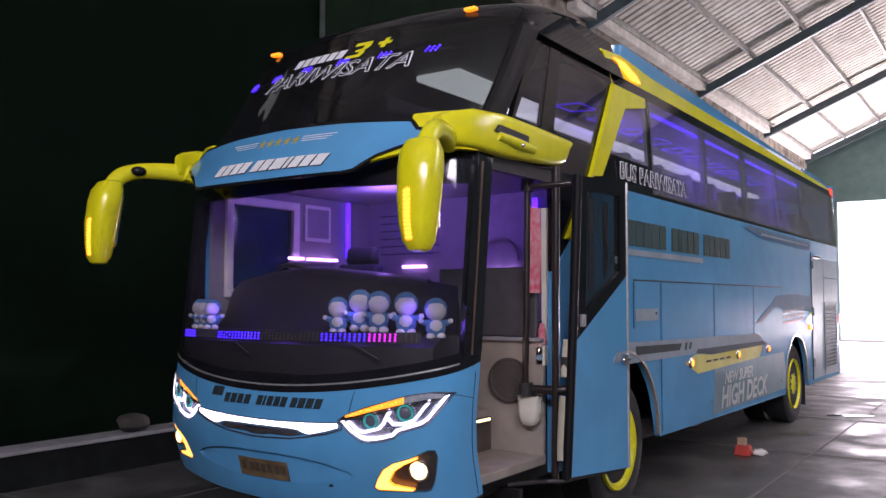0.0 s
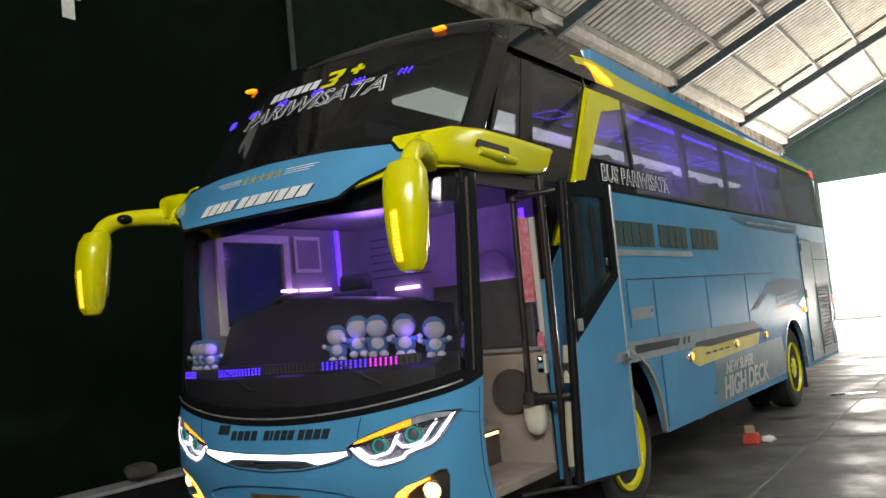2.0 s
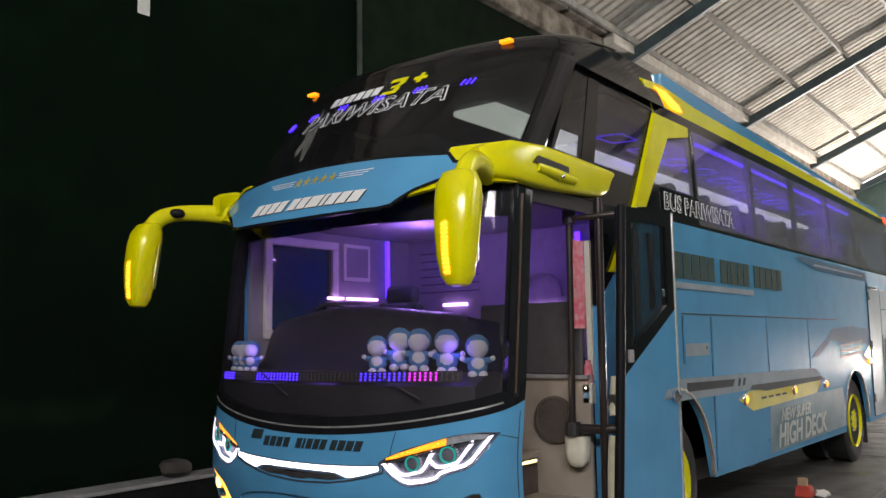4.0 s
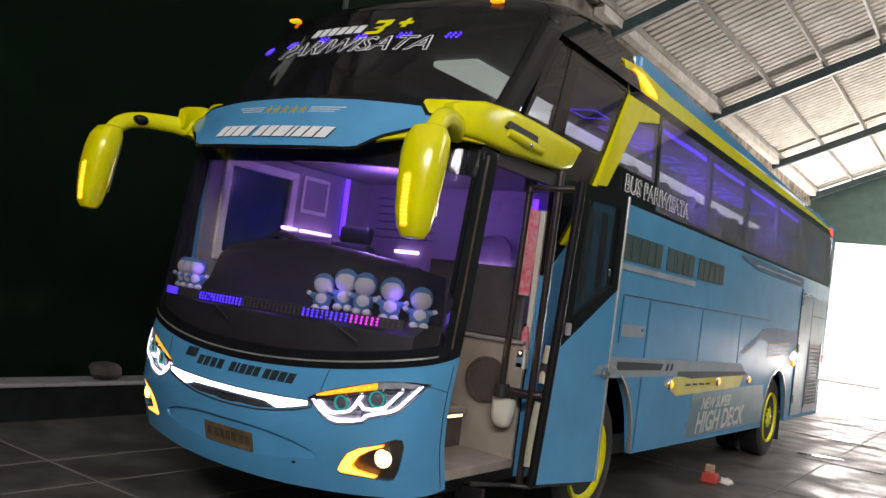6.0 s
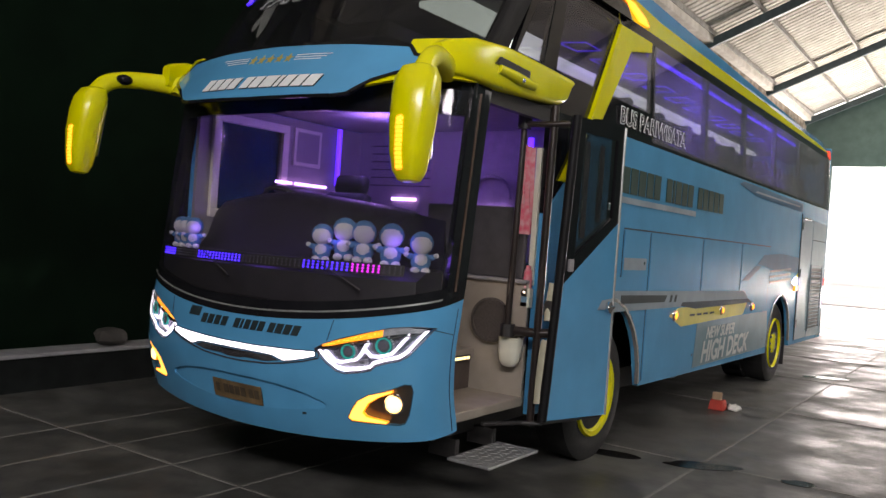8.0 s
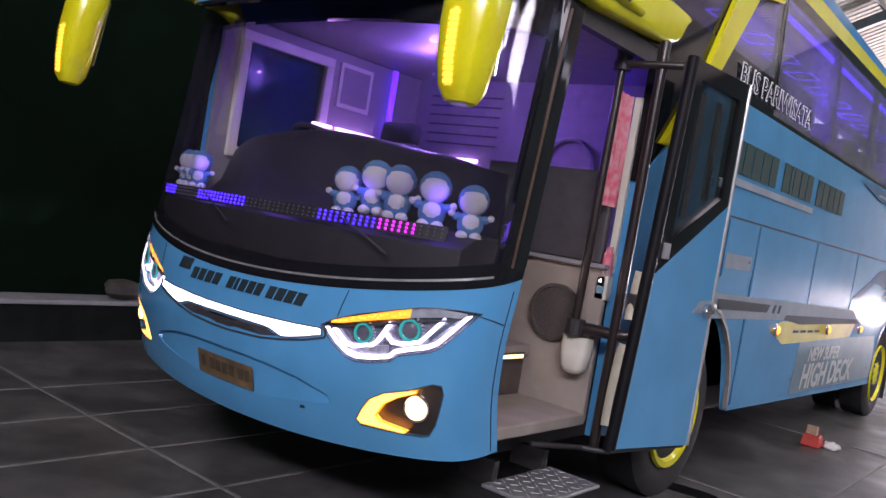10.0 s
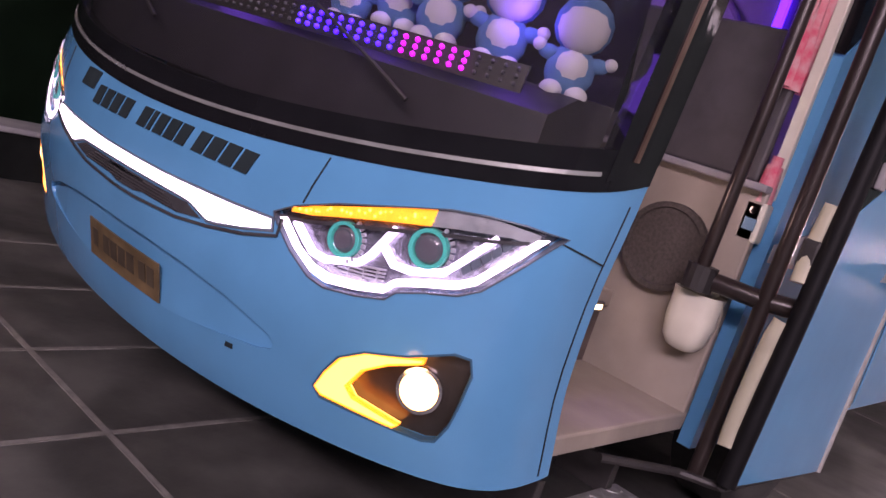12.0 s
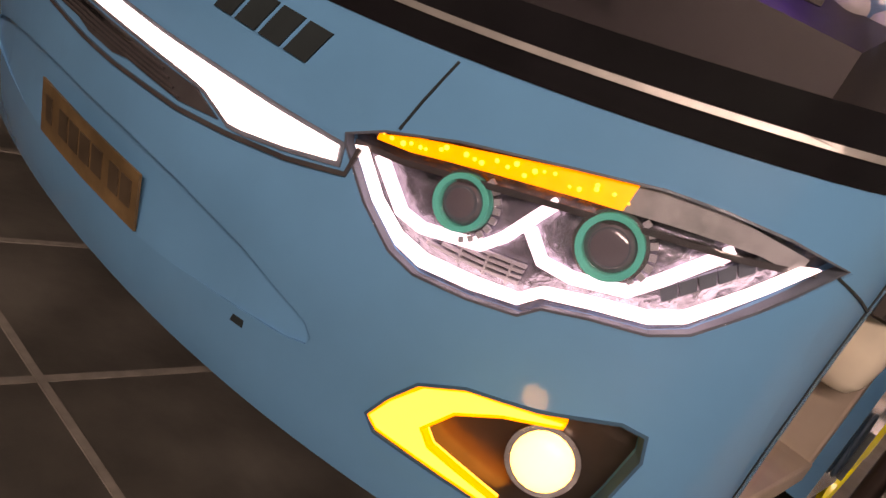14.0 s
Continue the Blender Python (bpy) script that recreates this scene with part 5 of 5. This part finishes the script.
for z, a, b in ((.845, .03, .03), (.852, .06, .05), (.88, .088, .07), (.94, .102, .08), (1.03, .104, .083), (1.04, .106, .086), (1.04, .094, .074), (.95, .088, .066)):
    binr.append([Vector((1.155 + .76 * a * math.copysign(abs(math.cos(t)) ** .7, math.cos(t)), 1.375 + .76 * b * math.copysign(abs(math.sin(t)) ** .7, math.sin(t)), z)) for t in [2 * math.pi * k / 24 for k in range(24)]])
bn = thing("waste_bin", "cream plastic waste bin hung in the bus entrance", "bin", at=(0, 0, 0))
part("bowl", loft(binr), CREAM, bn, "", smooth=True)
part("hook", cube((1.14, 1.40, 1.0), (1.19, 1.445, 1.05), .006), CREAM, bn)
sw = part("switch_box", cube((1.16, 1.44, 1.235), (1.23, 1.50, 1.365), .008), CREAM, bus, "white switch box")
part("switch", cube((1.175, 1.432, 1.27), (1.215, 1.442, 1.31), .003), GREYD, sw)
part("screw", cyl((1.195, 1.437, 1.335), (0, -1, 0), .012, .012, 10), CHROME, sw)
bt = thing("pink_bottle", "small pink bottle on the switch box by the door", "bottle")
part("bottle", cyl((1.195, 1.47, 1.425), (0, 0, 1), .032, .12, 16, .026), PINK, bt)
part("cap", cyl((1.195, 1.47, 1.50), (0, 0, 1), .018, .03, 12), PINK, bt, "red cap")
cur = bmesh.new()
rows = []
for z in np.linspace(2.30, 1.72, 14):
    rows.append([cur.verts.new((1.15 + .02 * math.sin(14 * a + 3 * z), 1.36 + a * (.16 + .03 * math.sin(5 * z)), z)) for a in np.linspace(0, 1, 12)])
for a, b in zip(rows, rows[1:]):
    for k in range(11):
        cur.faces.new((a[k], a[k + 1], b[k + 1], b[k]))
ex = bmesh.ops.extrude_face_region(cur, geom=cur.faces[:])
for v in ex["geom"]:
    if isinstance(v, bmesh.types.BMVert):
        v.co.x += .008
cu_ = tagged(link("curtain", cur, PINK, smooth=True), "pink flowered cloth hung by the bus door", "curtain")
part("curtain_post", cube((1.175, 1.50, 1.38), (1.215, 1.53, 2.30), .006), CREAM, bus, "pale door post lining")
# folding step outside
fs = part("folding_step", cube((1.13, .74, .335), (1.43, 1.34, .355), .008), ALU, bus, "aluminium tread plate step")
for i in range(11):
    for j in range(5):
        a = radians(45 if (i + j) % 2 else -45)
        tr_ = cube((-.018, -.004, 0), (.018, .004, .003))
        bmesh.ops.transform(tr_, matrix=Matrix.Translation((1.165 + .057 * j, .77 + .054 * i, .3545)) @ Matrix.Rotation(a, 4, "Z"), verts=tr_.verts[:])
        part("tread_bar", tr_, ALU, fs)
for y in (.82, 1.26):
    part("step_bracket", cube((.95, y - .02, .335), (1.15, y + .02, .45), .004), BLACKM, fs, "dark bracket")

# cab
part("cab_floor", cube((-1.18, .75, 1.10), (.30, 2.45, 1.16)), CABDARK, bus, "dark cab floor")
DX = np.linspace(-1.13, 1.10, 24)
rings = []
for x in DX:
    yn = float(np.interp(abs(x), NOSE[:, 0], NOSE[:, 1])) + .085
    H = 1.80 + .10 * math.exp(-((x + .25) / .8) ** 2) - .10 * max(0, x - .6)
    sec = [(yn, 1.22), (yn + .005, 1.40), (yn + .10, 1.455), (yn + .30, 1.47), (yn + .37, 1.54), (yn + .44, H - .10), (yn + .52, H - .02), (yn + .62, H), (yn + .80, H - .06), (yn + .86, H - .3), (yn + .86, 1.22)]
    if x > .2:
        sec = [(min(y, .60 + .30 * (1.10 - x)) if i > 3 and x > .72 else y, z) for i, (y, z) in enumerate(sec)]
    rings.append([Vector((x, y, z)) for y, z in sec])
part("dashboard", loft(rings), DASH, bus, "dark curved dashboard", smooth=True)
part("cab_lining", join(*[cube((-1.185, a, b), (-1.155, c, d)) for a, b, c, d in ((.62, 1.16, 2.45, 1.75), (.62, 2.42, 2.45, 2.55), (.62, 1.75, .80, 2.42), (1.45, 1.75, 2.45, 2.42))]), CABGREY, bus, "grey cab side lining")
wf = part("driver_window", join(*[cube((-1.155, a, b), (-1.125, c, d), .006) for a, b, c, d in ((.735, 1.69, 1.515, 1.755), (.735, 2.415, 1.515, 2.48), (.735, 1.755, .805, 2.415), (1.445, 1.755, 1.515, 2.415))]), CREAM, bus, "grey framed driver's window")
part("pane", plate_yz([(.80, 1.75), (1.45, 1.75), (1.45, 2.42), (.80, 2.42)], -1.18, .006), GLASS_D, wf, "dark pane").visible_shadow = False
part("cab_panel", plate_yz([(1.58, 2.17), (1.90, 2.17), (1.90, 2.48), (1.58, 2.48)], -1.13, .02), CREAM, bus, "pale framed panel in the cab")
part("cab_panel_inset", plate_yz([(1.61, 2.20), (1.87, 2.20), (1.87, 2.45), (1.61, 2.45)], -1.127, .012), CABGREY, bus)
part("cab_light", cube((-1.13, 2.09, 2.04), (-1.10, 2.13, 2.54), .005, 1), STRIPV, bus, "lit violet strip light")
for y0 in (1.38, 1.60, 1.80):
    part("cab_light", cube((-1.13, y0, 2.005), (-1.10, y0 + .17, 2.025), .004, 1), STRIPL, bus, "lit lilac strip light")
part("cab_shelf", cube((-1.13, 1.37, 1.93), (-1.02, 2.10, 1.985), .01), CABGREY, bus, "grey cab shelf")
part("cab_ceiling", cube((-1.18, .50, 2.56), (1.20, 2.45, 2.60)), CABGREY, bus, "grey cab ceiling")
pw = part("partition", join(cube((-1.16, 2.45, 1.16), (.30, 2.49, 2.57)), cube((.30, 2.45, 1.5), (1.19, 2.49, 2.57))), CABGREY, bus, "grey partition behind the cab")
for k in range(6):
    part("partition_rib", cube((-1.0, 2.435, 2.08 + .07 * k), (-.35, 2.45, 2.09 + .07 * k)), CABDARK, pw)
part("cab_light", cube((-.74, 2.42, 1.955), (-.48, 2.445, 1.98), .004, 1), STRIPL, bus, "lit lilac strip light")
for x0, w in ((.12, .05), (.22, .10), (.36, .07)):
    part("cab_light", cube((x0, 2.42, 1.905), (x0 + w, 2.445, 1.93), .004, 1), STRIPL, bus, "lit lilac strip light")
part("cab_light", cube((.60, 2.42, 2.05), (.64, 2.445, 2.50), .005, 1), STRIPV, bus, "lit violet strip light")
part("bulkhead_arch", tube([(.10, 2.42, 2.00), (.13, 2.42, 2.12), (.22, 2.42, 2.18), (.36, 2.42, 2.18), (.45, 2.42, 2.10), (.47, 2.42, 2.00)], .014, 8, soft=1), CABGREY, bus, "grey arched rail")
st = part("steering_wheel", bmesh.new(), BLACKM, bus, "black steering wheel")
ringm = Matrix.Translation((-.52, .98, 1.80)) @ Matrix.Rotation(radians(-35), 4, "X")
sb = tube([ringm @ Vector((.22 * math.cos(t), .22 * math.sin(t), 0)) for t in [2 * math.pi * k / 28 for k in range(29)]], .016, 8)
sb2 = tube([ringm @ Vector((-.22, 0, 0)), ringm @ Vector((0, 0, -.03)), ringm @ Vector((.22, 0, 0))], .018, 8)
sb3 = tube([ringm @ Vector((0, 0, 0)), ringm @ Vector((0, 0, -.42))], .03, 10)
jb = join(sb, sb2, sb3)
jb.to_mesh(st.data)
jb.free()


def cab_seat(x, y, z0, top, name, label, group=""):
    s_ = thing(name, label, "seat", group, at=(x, y, z0))
    h = top - z0
    part("pedestal", cube((-.16, -.18, 0), (.16, .18, h * .38), .01), BLACKM, s_, "dark pedestal")
    part("cushion", cube((-.21, -.26, h * .38), (.21, .24, h * .52), .04, 3), SEATCL, s_, "", True)
    bk = cube((-.21, -.07, 0), (.21, .06, h * .40), .045, 3)
    bmesh.ops.transform(bk, matrix=Matrix.Translation((0, .25, h * .46)) @ Matrix.Rotation(radians(-12), 4, "X"), verts=bk.verts[:])
    part("backrest", bk, SEATCL, s_, "", True)
    hr = cube((-.15, -.06, 0), (.15, .05, h * .16), .04, 3)
    bmesh.ops.transform(hr, matrix=Matrix.Translation((0, .34, h * .845)) @ Matrix.Rotation(radians(-8), 4, "X"), verts=hr.verts[:])
    part("headrest", hr, SEATCL, s_, "", True)
    return s_


cab_seat(-.51, 1.27, 1.16, 2.09, "driver_seat", "dark cloth driver's seat with a headrest")
# passenger deck
part("deck", cube((-1.18, 2.50, 1.66), (1.19, 11.8, 1.74)), CABDARK, bus, "dark passenger deck")
part("deck", cube((-1.16, .95, 2.61), (1.16, 2.48, 2.64)), CABDARK, bus, "dark shelf over the cab")
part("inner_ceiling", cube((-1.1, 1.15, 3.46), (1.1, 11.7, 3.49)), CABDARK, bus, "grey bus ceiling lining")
part("ceiling_light_panel", cube((-.05, 1.7, 3.40), (.37, 3.1, 3.455), .02), WHITELINE, bus, "pale lit ceiling light panel")
part("ceiling_light_panel", cube((-.03, 3.14, 3.40), (.17, 11.2, 3.455), .02), WHITELINE, bus, "narrow pale lit ceiling light strip")
for s in (1, -1):
    rk = cube((s * .58, 2.0, 3.30), (s * 1.13, 11.5, 3.44), .03)
    part("parcel_rack", rk, CABDARK, bus, "dark parcel rack")
    part("rack_light", cube((s * 1.12, 3.45, 3.335), (s * 1.165, 9.4, 3.355)), STRIPV, bus, "lit violet strip light")
for k in range(10):
    y = 2.62 + .62 * k
    q = [(.70, y), (.92, y + .04), (.92, y + .34), (.72, y + .30), (.70, y)]
    part("rack_light", tube([(a, b, 3.29) for a, b in q], .005, 6), STRIPD, bus, "violet reading light outline")
first = None
for row in range(10):
    for x in (.88, .42, -.42, -.88):
        y = 3.1 + .82 * row
        if first is None:
            first = cab_seat(x, y, 1.74, 2.98, "passenger_seat", "dark cloth reclining passenger seat on the bus deck", "passenger seats")
        else:
            copy_thing(first, pose(x, y, 1.74))

# ---- plush dolls on the dashboard ----


def plush(x, y, z, h, turn, mesh={}):
    if "m" not in mesh:
        def blob(p, r, mat):
            b = ball(p, r, 14)
            for f_ in b.faces:
                f_.material_index = mat
            return b
        bs = [blob((0, 0, .29), (.24, .19, .25), 0), blob((0, 0, .70), (.28, .23, .27), 0), blob((0, -.085, .67), (.245, .175, .225), 1), blob((0, -.085, .32), (.17, .125, .16), 1)]
        for s in (1, -1):
            bs += [blob((s * .24, -.03, .40), (.10, .07, .07), 0), blob((s * .34, -.05, .44), (.065, .06, .06), 1), blob((s * .12, -.10, .09), (.11, .14, .085), 1)]
        bm = join(*bs)
        me = bpy.data.meshes.new("plush_doll")
        bm.to_mesh(me)
        bm.free()
        me.materials.append(PLUSHB)
        me.materials.append(PLUSHW)
        me.shade_smooth()
        mesh["m"] = me
    ob = new("plush_doll", mesh["m"])
    ob.matrix_world = Matrix.Translation((x, y, z)) @ Matrix.Rotation(radians(turn), 4, "Z") @ Matrix.Diagonal((h * .98, h * .9, h, 1))
    return tagged(ob, "small blue and white plush doll on the dashboard", "plush doll", "plush dolls")


for x, y, h, t, dz in ((.42, .30, .235, 30, 0), (.56, .34, .26, 32, .02), (.70, .35, .26, 34, .012), (.865, .40, .265, 36, .0), (1.035, .465, .25, 38, -.02), (-1.04, .43, .22, 20, .0), (-.94, .40, .22, 24, .0), (-.83, .37, .22, 28, .0)):
    plush(x, y, 1.458 + dz, h * 1.03, t)

# ---- running light bars behind the two windscreens ----
dot_mesh = {}


def dot(kind, mat, r):
    if kind not in dot_mesh:
        bm = bmesh.new()
        bmesh.ops.create_icosphere(bm, subdivisions=1, radius=r)
        me = bpy.data.meshes.new("diode")
        bm.to_mesh(me)
        bm.free()
        me.materials.append(mat)
        dot_mesh[kind] = me
    return dot_mesh[kind]


lb = thing("light_bar", "black light bar with lit blue violet diodes behind the windscreen", "light bar")
part("bed", nose_patch([(-1.09, 1.405), (1.07, 1.425), (1.07, 1.488), (-1.09, 1.468)], .012, -.022), BLACKM, lb, "black bar")
for i in range(66):
    u = -1.07 + 2.12 * i / 65
    for j in range(3):
        lit_ = i < 7 or 17 <= i < 31 or 46 <= i < 62
        end = i > 55
        me = dot("m", LEDM, .0075) if lit_ and end else dot("v", LEDV, .0075) if lit_ else dot("o", LEDOFF, .0055)
        d = new("diode", me)
        d.location = nose(u, 1.421 + .017 * j + .0095 * (u + 1.07), -.018)
        d.parent = lb
ub = thing("upper_light_bar", "thin black light bar with blue diodes behind the upper windscreen", "light bar")
part("bed", nose_patch([(-1.05, 3.295), (1.08, 3.295), (1.08, 3.315), (-1.05, 3.315)], .008, -.016, UPPER), BLACKM, ub, "black bar")
for i in range(60):
    if i % 10 > 2:
        continue
    u = -1.03 + 2.08 * i / 59
    for j in range(3):
        d = new("diode", dot("v", LEDV, .0075))
        d.location = nose(u + .008 * j, 3.29 + .016 * j, .004, UPPER)
        d.parent = ub

# ---- beyond the north door ----
bd = cube((-260, 300, -5), (260, 301, 160))
hazy = material("hazy_bright_sky", (.9, .9, .9), .9, emit=(1.0, 1.0, .98), strength=1.6)
structure("backdrop", bd, hazy, "hazy white sky")


def tree(x, y, h, seed):
    rnd = random.Random(seed)
    t_ = thing("tree", "pale sunlit leafy tree beyond the yard", "tree", "yard trees", at=(x, y, 0))
    part("trunk", tube([(0, 0, -.05), (.1, .05, h * .3), (0, 0, h * .6)], [.22, .16, .06], 8), BARK, t_)
    bm = bmesh.new()
    for _ in range(900):
        a, b, r = rnd.uniform(0, 6.28), rnd.uniform(-1, 1), rnd.uniform(.55, 1) ** .5
        p = Vector((math.cos(a) * math.sqrt(1 - b * b) * h * .36 * r, math.sin(a) * math.sqrt(1 - b * b) * h * .36 * r, h * .66 + b * h * .30 * r))
        p += Vector((rnd.gauss(0, .3), rnd.gauss(0, .3), rnd.gauss(0, .3)))
        d1 = Vector((rnd.gauss(0, 1), rnd.gauss(0, 1), rnd.gauss(0, 1))).normalized() * .22
        d2 = d1.orthogonal().normalized() * .12
        bm.faces.new([bm.verts.new(p + q) for q in (d1, d2, -d1, -d2)])
    part("crown", bm, LEAF, t_)


tree(-1.0, 74, 8.5, 1)
tree(11.5, 77, 8.0, 3)
